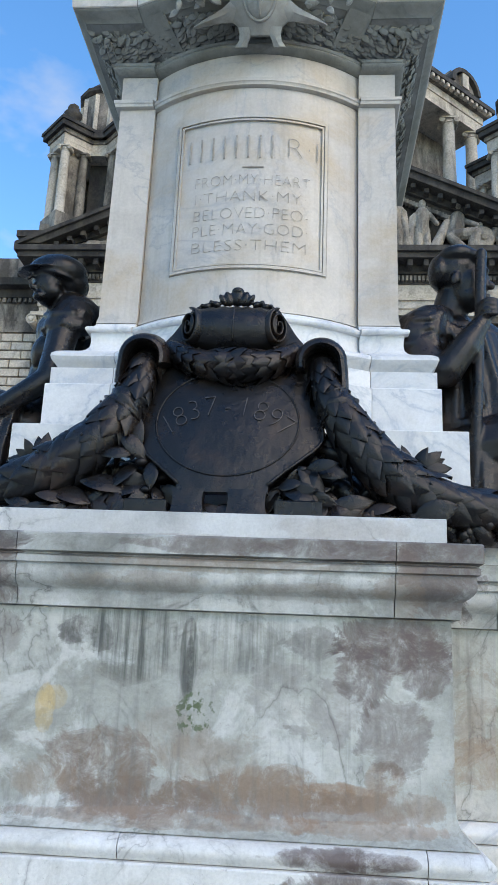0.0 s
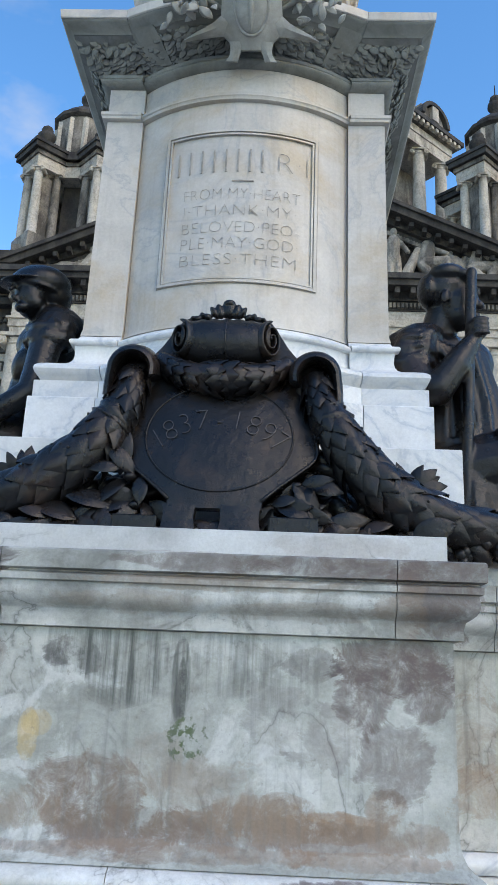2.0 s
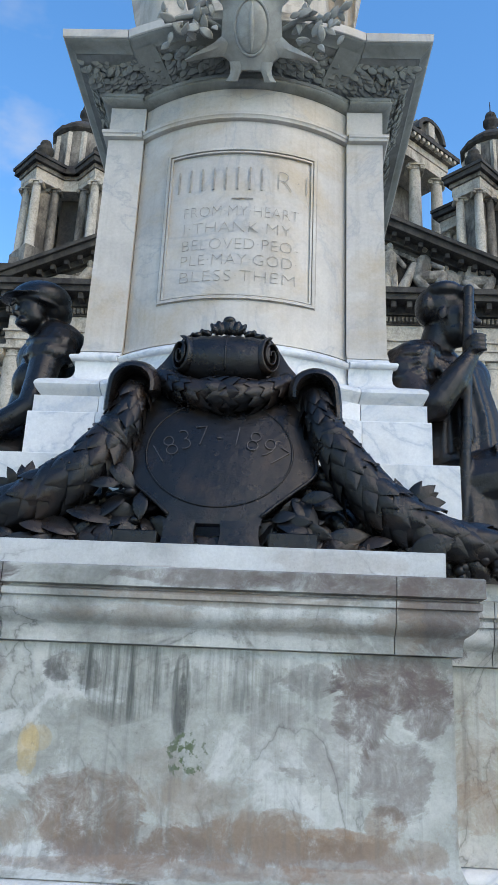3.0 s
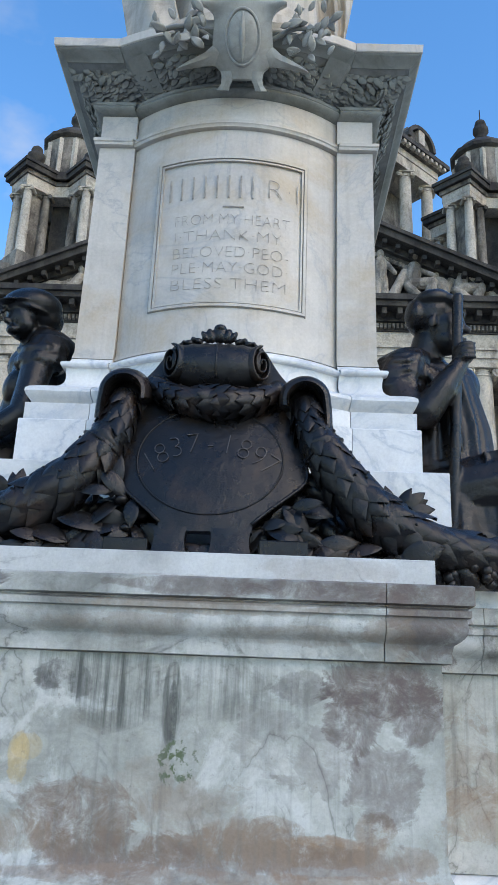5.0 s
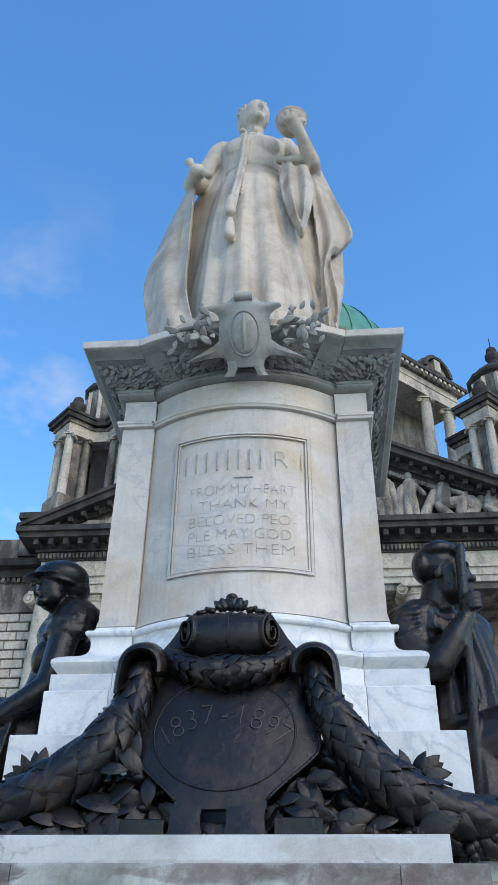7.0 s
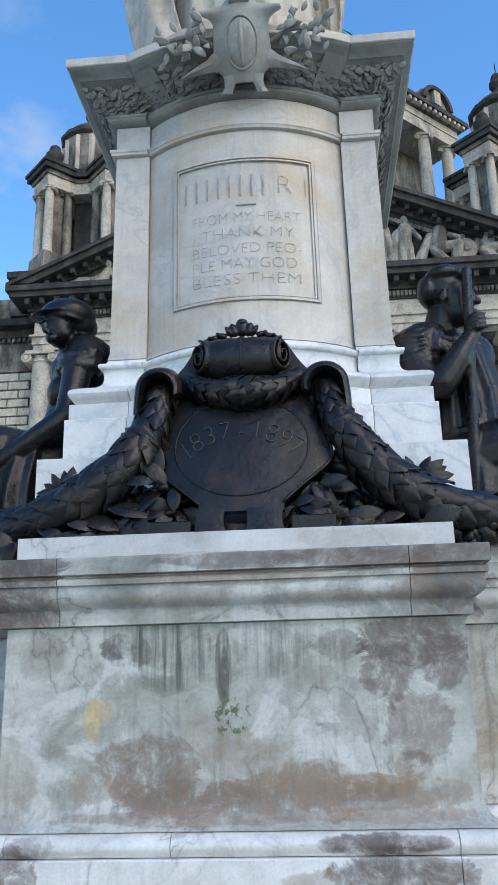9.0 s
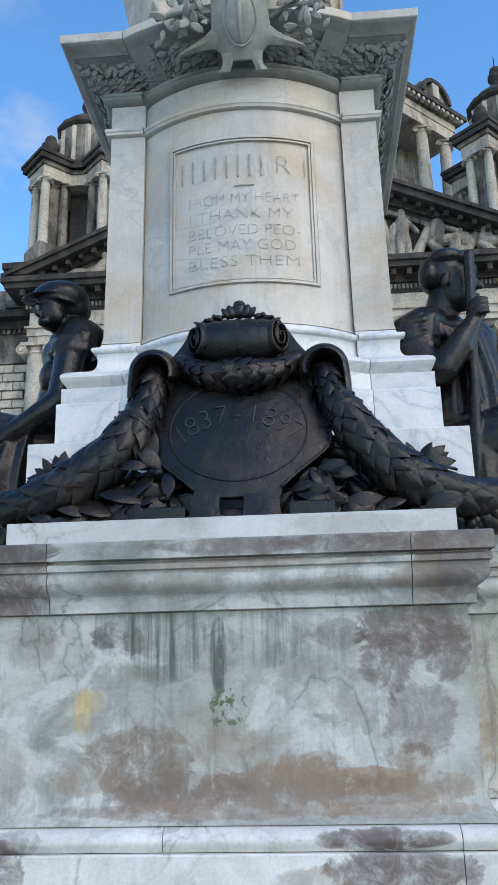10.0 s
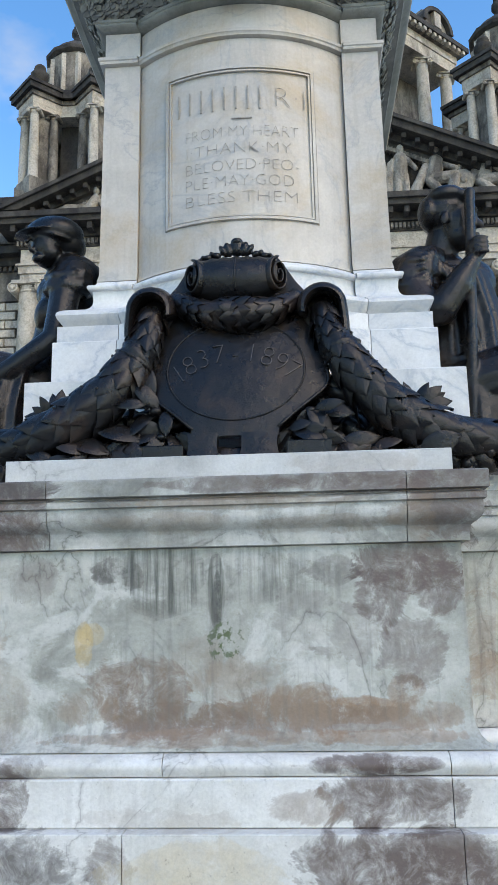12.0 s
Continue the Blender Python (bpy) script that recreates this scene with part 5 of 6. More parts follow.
# swollen head between two volutes, pleated towards its middle seam
HZ, HY = 3.065, 0.42
bm = bmesh.new()
rings = []
for i in range(33):
    f = -1 + 2 * i / 32
    r = 0.132 * (1 - 0.30 * abs(f) ** 2.2)
    rings.append([(SX + f * 0.200, HY + r * 0.95 * math.cos(a) - 0.02 * f * f, HZ + 0.012 * f * f + (r + 0.004 * math.cos(f * 22) * max(0, math.sin(a))) * math.sin(a)) for a in [2 * math.pi * k / 28 for k in range(28)]])
loft(bm, rings)
soften(part("scroll", bm, BRONZE, shield), 40)
for s in (-1, 1):
    # the spiral faces outwards and a little forwards
    bm = bmesh.new()
    pts, rad = [], []
    face, upward = Vector((0.62 * s, -0.78, 0)), Vector((0, 0, 1))
    across = Vector((0.78 * s, 0.62, 0))
    for i in range(64):
        f = i / 63
        a = math.pi * 0.5 + f * 4.6 * math.pi
        r = 0.074 * (1 - f) ** 0.8 + 0.005
        pts.append(Vector((SX + s * 0.190, 0.342, HZ + 0.004)) + across * (r * 0.72 * math.cos(a)) + upward * (r * 1.12 * math.sin(a)) + face * 0.018 * f)
        rad.append(0.013 - 0.005 * f)
    rings = []
    for i, p in enumerate(pts):
        d = (pts[min(i + 1, 63)] - pts[max(i - 1, 0)]).normalized()
        q = d.cross(face).normalized()
        rings.append([tuple(p + face * rad[i] * 2.6 * math.cos(e) + q * rad[i] * 0.62 * math.sin(e)) for e in [k * math.pi / 4 for k in range(8)]])
    loft(bm, rings)
    part("volute", bm, BRONZE, shield, smooth=True)
    bm = bmesh.new()
    ball(bm, (SX + s * 0.182, 0.372, HZ), (0.03, 0.05, 0.072), (0, 0, -38 * s))
    part("volute_eye", bm, BRONZE, shield, smooth=True)
    # the flank that runs from the volute down to the strap
    bm = bmesh.new()
    loft(bm, [[(SX + s * x, y + dy, z) for x, z, dy in ((0.10, 2.93, 0), (0.36, 2.93, 0), (0.335, 2.985, 0.005), (0.285, 3.05, 0.015), (0.245, 3.12, 0.03), (0.205, 3.185, 0.04), (0.10, 3.20, 0.04))] for y in (0.365, 0.385, 0.47)])
    soften(part("flank", bm, BRONZE, shield), 40)
bm = bmesh.new()
tube(bm, [Vector((SX, HY - 0.127 * math.cos(a), HZ + 0.133 * math.sin(a))) for a in [(-0.6 + 2.1 * i / 16) for i in range(17)]], [0.005] * 17, 8)
part("seam", bm, BRONZE, shield, smooth=True)
# acanthus crest: a rounded lobe between curling leaf tips
bm = bmesh.new()
ball(bm, (SX + 0.003, 0.435, 3.262), (0.038, 0.030, 0.046))
ball(bm, (SX + 0.003, 0.425, 3.290), (0.030, 0.026, 0.020))
for s in (-1, 1):
    for x, z, rx, rz, lean in ((0.040, 3.250, 0.020, 0.040, 16), (0.066, 3.243, 0.014, 0.036, 30), (0.095, 3.218, 0.018, 0.022, 45), (0.118, 3.226, 0.013, 0.018, 40), (0.140, 3.208, 0.017, 0.020, 60), (0.162, 3.210, 0.012, 0.014, 60), (0.182, 3.190, 0.018, 0.014, 70)):
        ball(bm, (SX + s * x, 0.425, z), (rx, 0.024, rz), (0, s * lean, 0), 10, 8)
carve(part("crest", bm, BRONZE, shield, smooth=True), 0.005, 1)
# curled straps that hood the garlands' upper ends
for s, cx, cz in ((-1, -0.366, 2.880), (1, 0.430, 2.868)):
    bm = bmesh.new()
    r = 0.080
    way = [(1.10 * r, -0.125), (1.09 * r, -0.08), (1.05 * r, -0.035)] + [(r * math.cos(radians(a)), r * math.sin(radians(a))) for a in range(0, 181, 12)] + [(-0.98 * r, -0.03)]
    rings = []
    for u, w in way:
        ln = math.hypot(u, w) if w > 0 else abs(u)
        nx, nz = (u / ln, w / ln) if w > 0 else (1 if u > 0 else -1, 0)
        fan = 1.0 if w > -0.04 else 0.8
        sect = []
        for y, o, rise in ((0.236, -0.004, 0.0), (0.220, 0.004, 0.0), (0.224, 0.018, 0.002), (0.245, 0.028, 0.010), (0.32, 0.036, 0.032), (0.43, 0.036, 0.044), (0.43, 0.0, 0.03), (0.33, -0.008, 0.010)):
            sect.append((cx + s * (u + nx * o), y, cz + w + nz * o + rise * fan))
        rings.append(sect)
    loft(bm, rings)
    soften(part("strap", bm, BRONZE, shield, "curled bronze strap"), 40)
    bm = bmesh.new()
    ball(bm, (cx + s * 0.004, 0.385, cz + 0.01), (0.108, 0.055, 0.145))
    part("strap_back", bm, BRONZE, shield, smooth=True)


# dates along an arc, as thin numerals proud of the plate
def letters(text, size, name):
    """Flat letter shapes in the built-in font, as a bmesh centred on its width."""
    cu = bpy.data.curves.new(name, "FONT")
    cu.body, cu.size, cu.align_x, cu.align_y, cu.extrude, cu.resolution_u = text, size, "CENTER", "CENTER", 0.002, 3
    cu.offset = -size * 0.036
    ob = bpy.data.objects.new(name, cu)
    scene.collection.objects.link(ob)
    bpy.context.view_layer.update()
    me = bpy.data.meshes.new_from_object(ob.evaluated_get(bpy.context.evaluated_depsgraph_get()))
    bpy.data.objects.remove(ob)
    bm = bmesh.new()
    bm.from_mesh(me)
    return bm


# paler bronze: highlights on the numerals' cut edges, put into their colour
EDGE_GLINT = plain("edge_glint_bronze", (0.085, 0.075, 0.070), 0.35, 20.0, 0.3, 0.3)
for i, ch in enumerate("1837-1897"):
    a = radians(-58 + 116 * i / 8)
    bm = letters(ch, 0.15, "date")
    cx, cz = 0.0 + 0.30 * math.sin(a), 2.46 + 0.205 * math.cos(a)
    turn = -a * 0.55
    for v in bm.verts:
        x, z = v.co.x * 0.92, v.co.y
        out = 0.004 + v.co.z
        v.co = on_shield(cx + x * math.cos(turn) - z * math.sin(turn), cz + x * math.sin(turn) + z * math.cos(turn), out)
    part("date_numeral", bm, EDGE_GLINT, shield)


def spray(name, at, fan, count, length, label, spread=0.05, up=0.6):
    """A loose bunch of laurel leaves."""
    g = thing(name, label, "leaves", at, "bronze leaf sprays")
    bm = bmesh.new()
    ball(bm, (at[0], at[1], at[2]), (0.03, 0.03, 0.02), u=10, v=8)
    part("stem", bm, BRONZE, g, smooth=True)
    for k in range(count):
        a = radians(fan[0] + (fan[1] - fan[0]) * (k + 0.5) / count + rng.uniform(-8, 8))
        d = (math.cos(a), rng.uniform(-0.5, 0.1), math.sin(a))
        p = Vector(at) + Vector((rng.uniform(-spread, spread), rng.uniform(-spread, spread) * 0.6, rng.uniform(0, spread * 0.5)))
        grow(g, LEAF_BRONZE, p, d, (rng.uniform(-0.7, 0.7), -1, rng.uniform(-0.2, up)), length * rng.uniform(0.7, 1.25), rng.uniform(0.8, 1.1))
    return g


for at, angles in (((-0.835, 0.45, 2.425), (58, 84, 104, 126, 150, 168, 184)), ((0.838, 0.45, 2.430), (104, 62, 48, 38, 24, 8, -6))):
    g = thing("leaf_spray", "dark bronze laurel leaves standing against the marble step", "leaves", at, "bronze leaf sprays")
    bm = bmesh.new()
    ball(bm, at, (0.03, 0.03, 0.02), u=10, v=8)
    part("stem", bm, BRONZE, g, smooth=True)
    for k, deg in enumerate(angles):
        d = Vector((math.cos(radians(deg)), rng.uniform(-0.3, 0.0), math.sin(radians(deg))))
        grow(g, LEAF_BRONZE, Vector(at) + Vector((0.015 * math.cos(radians(deg)), -0.02 * (k % 2), 0)), d, (rng.uniform(-0.4, 0.4), -1, rng.uniform(-0.1, 0.3)), 0.135 * rng.uniform(0.85, 1.25), 0.85)
for x, z, n, ln in ((-0.33, 2.40, 5, 0.17), (-0.30, 2.28, 6, 0.16), (-0.42, 2.26, 6, 0.18), (-0.52, 2.20, 6, 0.18), (-0.66, 2.19, 6, 0.18), (-0.82, 2.18, 5, 0.17), (-0.98, 2.17, 5, 0.16), (-1.25, 2.32, 6, 0.16),
                    (0.36, 2.38, 6, 0.14), (0.30, 2.28, 8, 0.13), (0.40, 2.27, 8, 0.13), (0.50, 2.21, 6, 0.16), (0.63, 2.19, 6, 0.16), (0.78, 2.18, 5, 0.16), (1.22, 2.32, 7, 0.16)):
    spray("leaf_spray", (x, 0.24 if abs(x) < 1.1 else 0.6, z), ((150, 330) if x < 0 else (-150, 30)) if z < 2.39 else ((60, 300) if x < 0 else (-120, 120)), n, ln, "tumbled dark bronze laurel leaves at the foot of the shield", 0.06, 0.8)
# the bed of bronze foliage behind the loose leaves
bm = bmesh.new()
for k in range(420):
    x = rng.uniform(-1.15, 1.15)
    if abs(x - SX) < 0.16:
        continue
    h = 0.40 if 0.2 < abs(x - SX) < 0.5 else 0.26 if abs(x) < 0.75 else 0.12
    ball(bm, (x, rng.uniform(0.34, 0.50), 2.15 + rng.uniform(0.0, h)), (rng.uniform(0.05, 0.10), 0.05, rng.uniform(0.02, 0.05)), (rng.uniform(-40, 40), rng.uniform(-60, 60), 0), 8, 6)
solo("leaf_bed", bm, BRONZE, "matted dark bronze foliage heaped behind the shield", "foliage", kind="stuff", smooth=True)
# grapes by the outer end of the swag
grapes = thing("grape_bunch", "dark bronze bunch of round grapes at the garland's end", "fruit", (1.12, 0.36, 2.15))
for k in range(22):
    ob = new("grape", BERRY_BRONZE)
    ob.parent = grapes
    q = 0.028
    ob.matrix_basis = Matrix.Translation((rng.uniform(-0.10, 0.10), rng.uniform(-0.05, 0.04), rng.uniform(-0.04, 0.06))) @ Matrix.Diagonal((q, q, q, 1))

# ---- inscription ----
LINES = [("R·I", 0.295, 4.395, 0.185, 0.165), ("FROM·MY·HEART", 0.010, 4.180, 0.100, 0.645), ("I·THANK·MY·", 0.005, 4.077, 0.100, 0.62), ("BELOVED·PEO-", 0.010, 3.972, 0.100, 0.64), ("PLE·MAY·GOD·", 0.008, 3.875, 0.100, 0.635), ("BLESS·THEM", 0.005, 3.775, 0.100, 0.63)]


def islands(bm):
    """The loose pieces of a bmesh, each as (points, faces)."""
    seen = set()
    for first in bm.verts:
        if first in seen:
            continue
        stack, group = [first], []
        seen.add(first)
        while stack:
            v = stack.pop()
            group.append(v)
            for e in v.link_edges:
                o = e.other_vert(v)
                if o not in seen:
                    seen.add(o)
                    stack.append(o)
        order = {v: i for i, v in enumerate(group)}
        yield [v.co.copy() for v in group], [[order[v] for v in f.verts] for f in {f for v in group for f in v.link_faces}]


for text, cx, cz, size, wide in LINES:
    whole = letters(text, size, "inscription")
    w = max(v.co.x for v in whole.verts) - min(v.co.x for v in whole.verts)
    for points, faces in islands(whole):
        bm = bmesh.new()
        vs = [bm.verts.new(bow_point(cx + c.x * wide / w, cz + c.y, 0.0032 + c.z * 0.5)) for c in points]
        for f in faces:
            bm.faces.new([vs[i] for i in f])
        part("letter", bm, GROOVE, upper)
    whole.free()
for k in range(8):
    bm = bmesh.new()
    x = -0.355 + 0.068 * k
    bow_strip(bm, x - 0.005, x + 0.005, 4.325, 4.47, 0.0035, 0.004, 2)
    part("inscription_bar", bm, GROOVE, upper)
bm = bmesh.new()
bow_strip(bm, -0.045, 0.075, 4.262, 4.269, 0.0045, 0.004, 4)
part("inscription_rule", bm, GROOVE, upper)


# ---- capital carving ----
def capital_leaves():
    """Carved oak and laurel leaves in the hollow under the abacus."""
    src = LEAF_MARBLE
    bm = bmesh.new()
    tmp = bmesh.new()
    tmp.from_mesh(src)
    base = [v.co.copy() for v in tmp.verts]
    faces = [[v.index for v in f.verts] for f in tmp.faces]
    tmp.free()

    def put(at, along, normal, ln):
        y = Vector(along).normalized()
        z = Vector(normal)
        z = (z - y * z.dot(y)).normalized()
        x = y.cross(z)
        vs = [bm.verts.new(Vector(at) + (x * c.x * 1.4 + y * c.y + z * c.z * 0.55) * ln) for c in base]
        for f in faces:
            bm.faces.new([vs[i] for i in f])

    for k in range(900):
        x = rng.uniform(-1.0, 1.0)
        f = rng.uniform(0.05, 0.9)
        z = 5.10 + 0.10 * f
        off = 0.02 + 0.15 * f
        half = INNER + 0.33 * off
        if abs(x) < half:
            y = arc_y(x, half, PIER_Y + recess(off * 1.2) - off * 1.2, SAG + recess(off * 1.2) - 0.1 * off)
        else:
            if abs(x) > PIER_X + off:
                continue
            y = PIER_Y - off * 1.2
        d = 1 if x > 0 else -1
        put((CX + x, y + 0.014, z), Vector((d * rng.uniform(0.2, 1), 0, 0)) + Vector((0, -0.66, 0.75)) * rng.uniform(-0.9, 0.9), (0, -0.75, -0.66), rng.uniform(0.045, 0.07))
    for k in range(900):
        f = rng.uniform(0.05, 0.9)
        off = 0.02 + 0.15 * f
        side = 1 if k % 2 else -1
        put((CX + side * (PIER_X + off - 0.014), rng.uniform(0.95, 2.7), 5.10 + 0.10 * f), Vector((0, rng.uniform(-1, 1), 0)) + Vector((side * 0.66, 0, 0.75)) * rng.uniform(-0.9, 0.9), (side * 0.75, 0, -0.66), rng.uniform(0.045, 0.07))
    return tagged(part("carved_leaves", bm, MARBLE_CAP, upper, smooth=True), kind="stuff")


capital_leaves()
# cross ribbons of the carved swag
for s in (-1, 1):
    bm = bmesh.new()
    rings = []
    for i in range(9):
        f = i / 8
        off = 0.012 + 0.17 * f
        half = INNER + 0.33 * off
        x = s * (0.50 + 0.10 * f)
        row = []
        for dx, o in ((-0.07, 0.0), (-0.06, 0.02), (0.06, 0.02), (0.07, 0.0), (0.0, -0.03)):
            xx = max(-half, min(half, x + dx))
            row.append((CX + xx, arc_y(xx, half, PIER_Y + recess(off * 1.2) - off * 1.2, SAG + recess(off * 1.2) - 0.1 * off) - o - 0.012, 5.098 + 0.112 * f))
        rings.append(row)
    loft(bm, rings)
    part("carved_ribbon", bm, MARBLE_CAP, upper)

# ---- cartouche on the capital ----
cart = thing("cartouche", "pale carved marble cartouche with oval boss and leaf sprigs", "ornament", (0.06, 0.66, 5.24))
CU, CV, CN = Vector((1, 0, 0)), Vector((0, -0.60, 0.80)), Vector((0, -0.80, -0.60))


def on_cart(u, v, out):
    return tuple(Vector((0.055, 0.645, 5.215)) + (CU * u + CV * v + CN * out) * 1.08)


CART = [(-0.19, 0.085), (-0.15, 0.115), (-0.12, 0.150), (-0.08, 0.160), (0.0, 0.158), (0.09, 0.150), (0.125, 0.158), (0.15, 0.185), (0.168, 0.225), (0.18, 0.228), (0.19, 0.19), (0.20, 0.10), (0.235, 0.065)]


def cart_half(v):
    return float(np.interp(v, [q[0] for q in CART], [q[1] for q in CART]))


bm = bmesh.new()
rings = []
for i in range(41):
    v = -0.19 + 0.425 * i / 40
    h = cart_half(v)
    # the horns at the top corners curl forwards
    fr = [on_cart(h * (k / 8 - 1), v, 0.03 + 0.05 * (1 - (k / 8 - 1) ** 2) * max(0.2, 1 - (v / 0.27) ** 2) + (0.045 * max(0.0, abs(h * (k / 8 - 1)) - 0.15) / 0.075)) for k in range(17)]
    bk = [on_cart(h * (k / 8 - 1), v, -0.03) for k in range(17)]
    rings.append(fr + list(reversed(bk)))
loft(bm, rings)
soften(part("field", bm, MARBLE_CARVED, cart), 45)
bm = bmesh.new()
m = Matrix((CU, CV, CN)).transposed().to_4x4()
bmesh.ops.create_uvsphere(bm, u_segments=24, v_segments=14, radius=1.0, matrix=Matrix.Translation(on_cart(0, 0.01, 0.066)) @ m @ Matrix.Diagonal((0.085, 0.14, 0.028, 1)))
part("boss", bm, MARBLE_CARVED, cart, smooth=True)
bm = bmesh.new()
rings = []
for i in range(49):
    a = 2 * math.pi * i / 48
    rings.append([on_cart((0.088 + 0.008 * math.cos(e)) * math.cos(a), 0.01 + (0.135 + 0.008 * math.cos(e)) * math.sin(a), 0.074 + 0.008 * math.sin(e) - 0.012 * abs(math.cos(a))) for e in [k * math.pi / 3 for k in range(6)]])
loft(bm, rings, close_ends=False)
part("boss_rim", bm, MARBLE_CARVED, cart, smooth=True)
for s in (-1, 1):
    # short splayed legs and flat wings that taper to a tip
    for name, rows in (("leg", ((-0.15, 0.020, 0.115), (-0.185, 0.048, 0.108), (-0.215, 0.062, 0.112), (-0.245, 0.072, 0.135))),):
        bm = bmesh.new()
        loft(bm, [[on_cart(s * a, v, 0.045), on_cart(s * (a + b) / 2, v, 0.058), on_cart(s * b, v, 0.045), on_cart(s * b, v, 0.0), on_cart(s * a, v, 0.0)] for v, a, b in rows])
        soften(part(name, bm, MARBLE_CARVED, cart), 50)
    bm = bmesh.new()
    wing = [(0.12, -0.13, 0.00), (0.16, -0.125, -0.03), (0.20, -0.128, -0.062), (0.25, -0.135, -0.088), (0.30, -0.142, -0.112), (0.35, -0.152, -0.142)]
    loft(bm, [[on_cart(s * u, a, 0.03), on_cart(s * u, (a + b) / 2, 0.05), on_cart(s * u, b, 0.035), on_cart(s * u, b, 0.0), on_cart(s * u, a, 0.0)] for u, a, b in wing])
    soften(part("wing", bm, MARBLE_CARVED, cart), 50)
bm = bmesh.new()
tube(bm, spline([on_cart(0, v, 0.092 - 0.9 * (v - 0.01) ** 2) for v in (-0.11, -0.05, 0.01, 0.07, 0.13)], 12), [0.004 + 0.012 * math.sin(math.pi * i / 12) for i in range(13)], 8)
part("ridge", bm, MARBLE_CARVED, cart, smooth=True)
bm = bmesh.new()
loft(bm, [[on_cart(x, 0.235 + 0.032 * math.sin(a), 0.035 + 0.032 * math.cos(a)) for a in [k * math.pi / 6 for k in range(12)]] for x in (-0.055, -0.047, 0.047, 0.055)])
soften(part("top_roll", bm, MARBLE_CARVED, cart), 40)
for s in (-1, 1):
    for k in range(30):
        u = s * rng.uniform(0.19, 0.46)
        v = rng.uniform(-0.05, 0.16) - 0.12 * (abs(u) - 0.2)
        grow(cart, LEAF_MARBLE, on_cart(u, v, rng.uniform(0.0, 0.07)), CU * s * rng.uniform(-0.2, 1) + CV * rng.uniform(-0.6, 1.2) + CN * 0.2, CN + CV * rng.uniform(-0.4, 0.4) + CU * rng.uniform(-0.4, 0.4), rng.uniform(0.06, 0.10), 1.1)
    bm = bmesh.new()
    tube(bm, spline([on_cart(s * 0.14, 0.0, 0.0), on_cart(s * 0.28, 0.06, 0.03), on_cart(s * 0.46, 0.04, 0.02)], 10), [0.014] * 11, 8)
    part("twig", bm, MARBLE_CAP, cart, smooth=True)


# ---- pediment sculpture ----
def relief(parts, name="relief_figure"):
    bm = bmesh.new()
    for p in parts:
        if len(p) == 2:
            ball(bm, *p, u=12, v=8)
        else:
            limb(bm, *p, n=10)
    ob = part(name, bm, RELIEF, hall)
    return wrinkle(carve(ob, 0.024, 0), 0.07, 0.03)


RY = BY + 0.45


def standing(x, h, s=1):
    z = 16.32
    relief([((x - 0.15, RY, z + 0.1), 0.14, (x - 0.12, RY, z + h * 0.45), 0.17), ((x + 0.2, RY, z + 0.1), 0.13, (x + 0.12, RY, z + h * 0.45), 0.17), ((x, RY, z + h * 0.45), 0.24, (x, RY, z + h * 0.76), 0.27),
            ((x, RY - 0.05, z + h * 0.93), (0.15, 0.16, 0.20)), ((x, RY, z + h * 0.78), 0.1, (x, RY, z + h * 0.88), 0.09), ((x + s * 0.25, RY - 0.05, z + h * 0.74), 0.11, (x + s * 0.52, RY - 0.15, z + h * 0.55), 0.09),
            ((x - s * 0.27, RY, z + h * 0.74), 0.11, (x - s * 0.42, RY, z + h * 0.45), 0.09), ((x - s * 0.35, RY + 0.1, z + h * 0.7), 0.15, (x - s * 0.55, RY + 0.1, z + 0.1), 0.2)])


def seated(x, h, s=1):
    z = 16.32
    relief([((x, RY, z + h * 0.36), 0.34, (x + s * 0.1, RY, z + h * 0.70), 0.28), ((x + s * 0.1, RY - 0.1, z + h * 0.90), (0.17, 0.17, 0.22)), ((x + s * 0.1, RY, z + h * 0.7), 0.12, (x + s * 0.1, RY, z + h * 0.82), 0.1),
            ((x, RY - 0.15, z + h * 0.34), 0.25, (x + s * 0.7, RY - 0.25, z + h * 0.36), 0.22), ((x + s * 0.7, RY - 0.25, z + h * 0.34), 0.21, (x + s * 0.55, RY - 0.3, z + 0.12), 0.2),
            ((x - s * 0.3, RY, z + h * 0.62), 0.14, (x - s * 0.75, RY, z + 0.25), 0.24), ((x + s * 0.35, RY - 0.1, z + h * 0.62), 0.11, (x + s * 0.75, RY - 0.3, z + h * 0.5), 0.09),
            ((x - s * 0.2, RY - 0.2, z + h * 0.3), 0.16, (x + s * 0.2, RY - 0.3, z + 0.1), 0.2)])


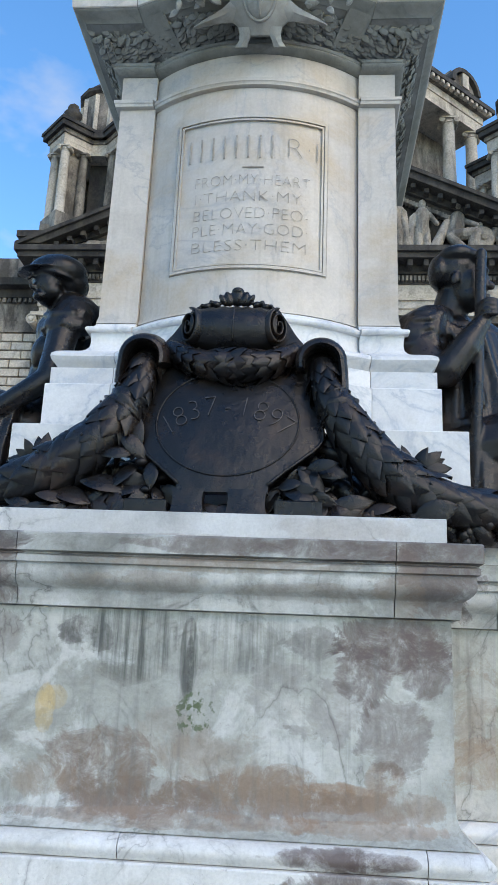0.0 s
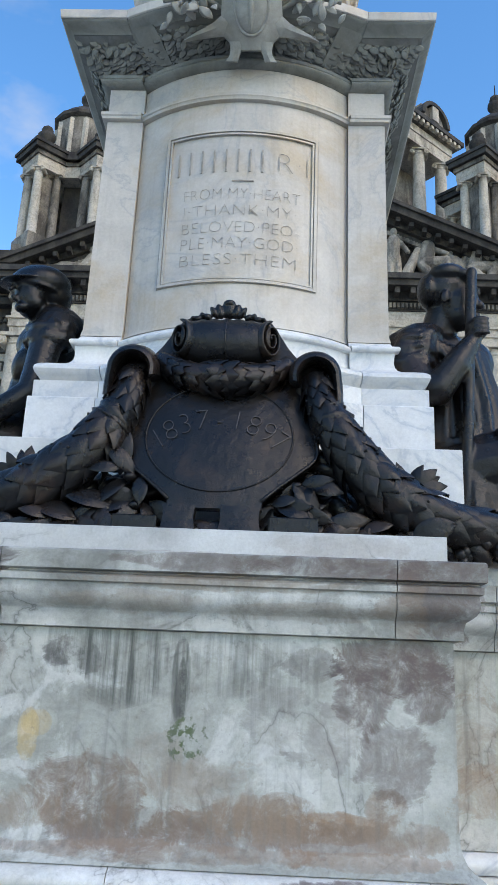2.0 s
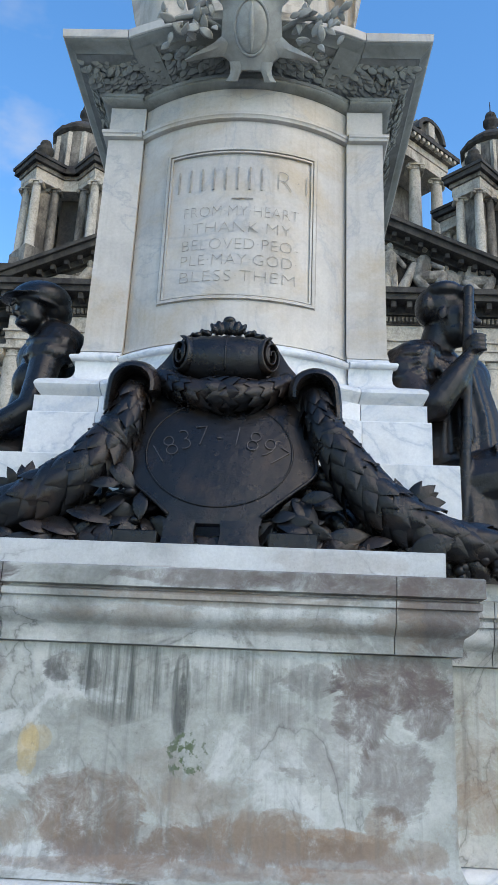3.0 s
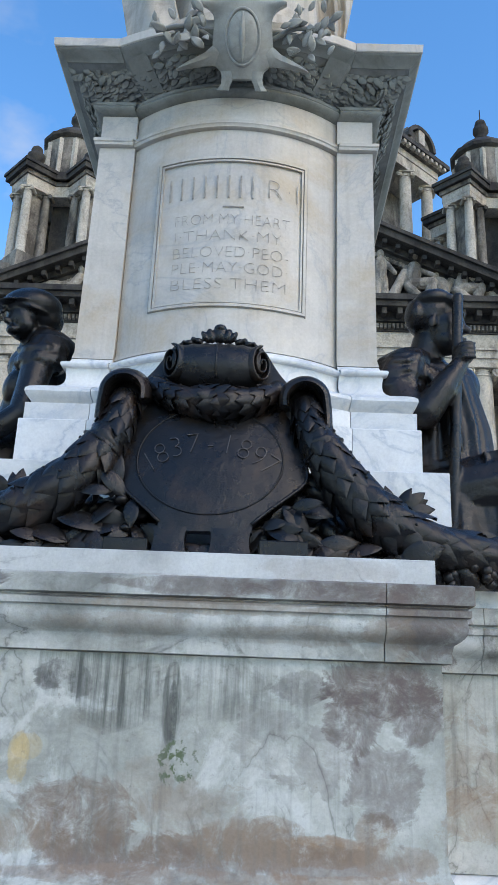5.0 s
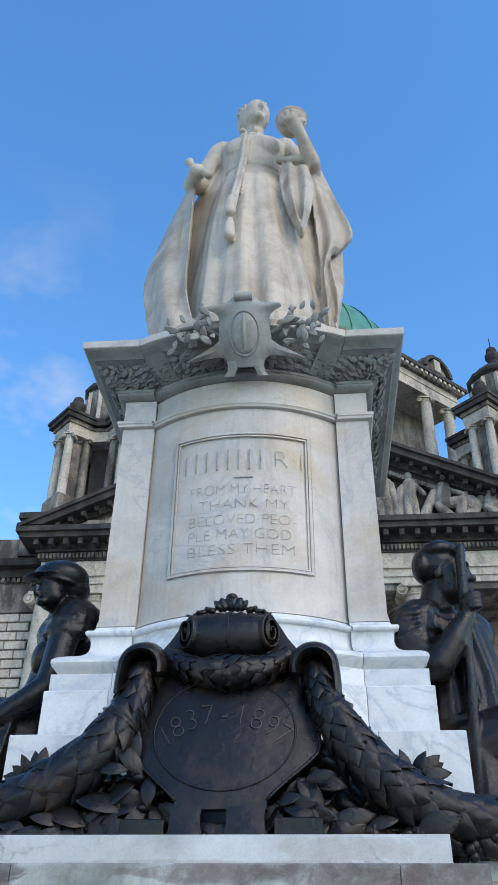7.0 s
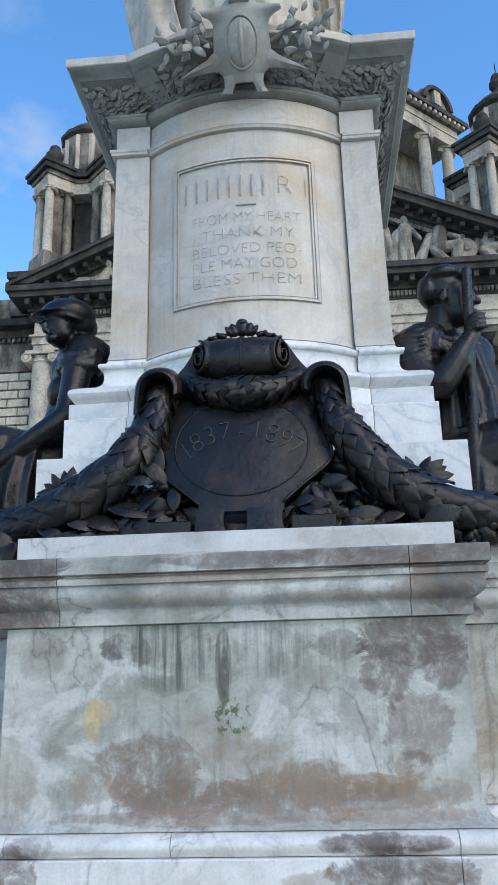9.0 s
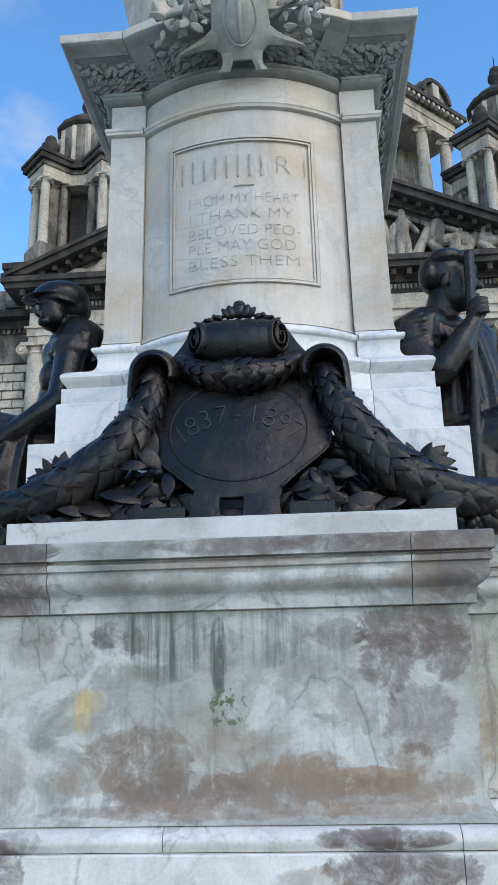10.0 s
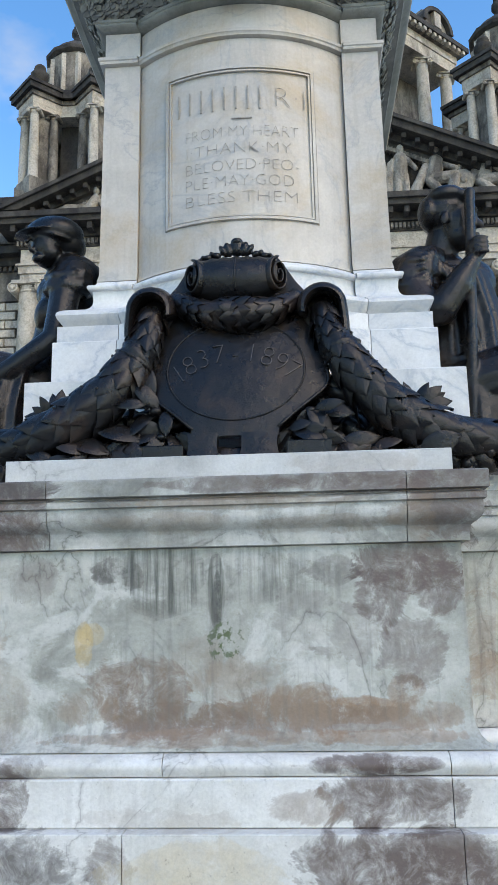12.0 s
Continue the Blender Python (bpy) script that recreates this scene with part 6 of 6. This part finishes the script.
def reclining(x, s, ln=2.0):
    z = 16.32
    relief([((x, RY, z + 0.25), 0.25, (x + s * ln * 0.5, RY - 0.1, z + 0.32), 0.22), ((x + s * ln * 0.5, RY - 0.1, z + 0.35), 0.17, (x + s * ln, RY - 0.1, z + 0.15), 0.11), ((x, RY, z + 0.3), 0.24, (x - s * 0.25, RY, z + 0.75), 0.2),
            ((x - s * 0.28, RY - 0.1, z + 1.05), (0.13, 0.14, 0.17)), ((x - s * 0.4, RY, z + 0.75), 0.09, (x - s * 0.6, RY - 0.1, z + 0.2), 0.09)])


standing(4.35, 2.25)
seated(5.55, 2.2)
standing(3.3, 2.6, -1)
relief([((6.55, RY - 0.15, 16.95), (0.42, 0.12, 0.50)), ((6.45, RY, 17.2), 0.1, (6.55, RY, 18.0), 0.06), ((6.4, RY - 0.1, 16.4), 0.2, (6.45, RY, 17.1), 0.2), ((6.55, RY - 0.28, 16.95), (0.12, 0.08, 0.14))])
seated(7.35, 1.75)
reclining(8.6, 1, 1.5)
reclining(-7.4, -1, 1.6)
standing(-4.5, 2.2, -1)
seated(-5.8, 1.8, -1)

# ---- rusticated wall of the side wing ----
bm = bmesh.new()
w, h, d = 0.5, 0.5, 0.5
ring = lambda q, y: [(-w * q, y, -h * q), (w * q, y, -h * q), (w * q, y, h * q), (-w * q, y, h * q)]
loft(bm, [ring(1.0, 0.5), ring(1.0, -0.38), ring(0.95, -0.5)])
BLOCK = mesh_of("wall_block", bm, STONE_PALE)
wall = [o for o in hall.children if o.name.startswith("wing_wall")][0]
COURSE, LONG = 0.36, 0.86
for r in range(20):
    z = 13.28 - COURSE * r
    x = -10.42 - (LONG * 0.5 if r % 2 else 0.0)
    edge = -10.20
    while x > -15.4:
        x0 = x - LONG / 2
        x1 = min(x + LONG / 2, edge)
        if x1 - x0 > 0.1:
            ob = new("wall_block", BLOCK)
            ob.parent = wall
            ob.matrix_basis = Matrix.Translation(Vector(((x0 + x1) / 2, BY + 1.46, z)) - hall.matrix_basis.translation) @ Matrix.Diagonal((x1 - x0 - 0.05, 0.12, COURSE - 0.06, 1))
        x -= LONG
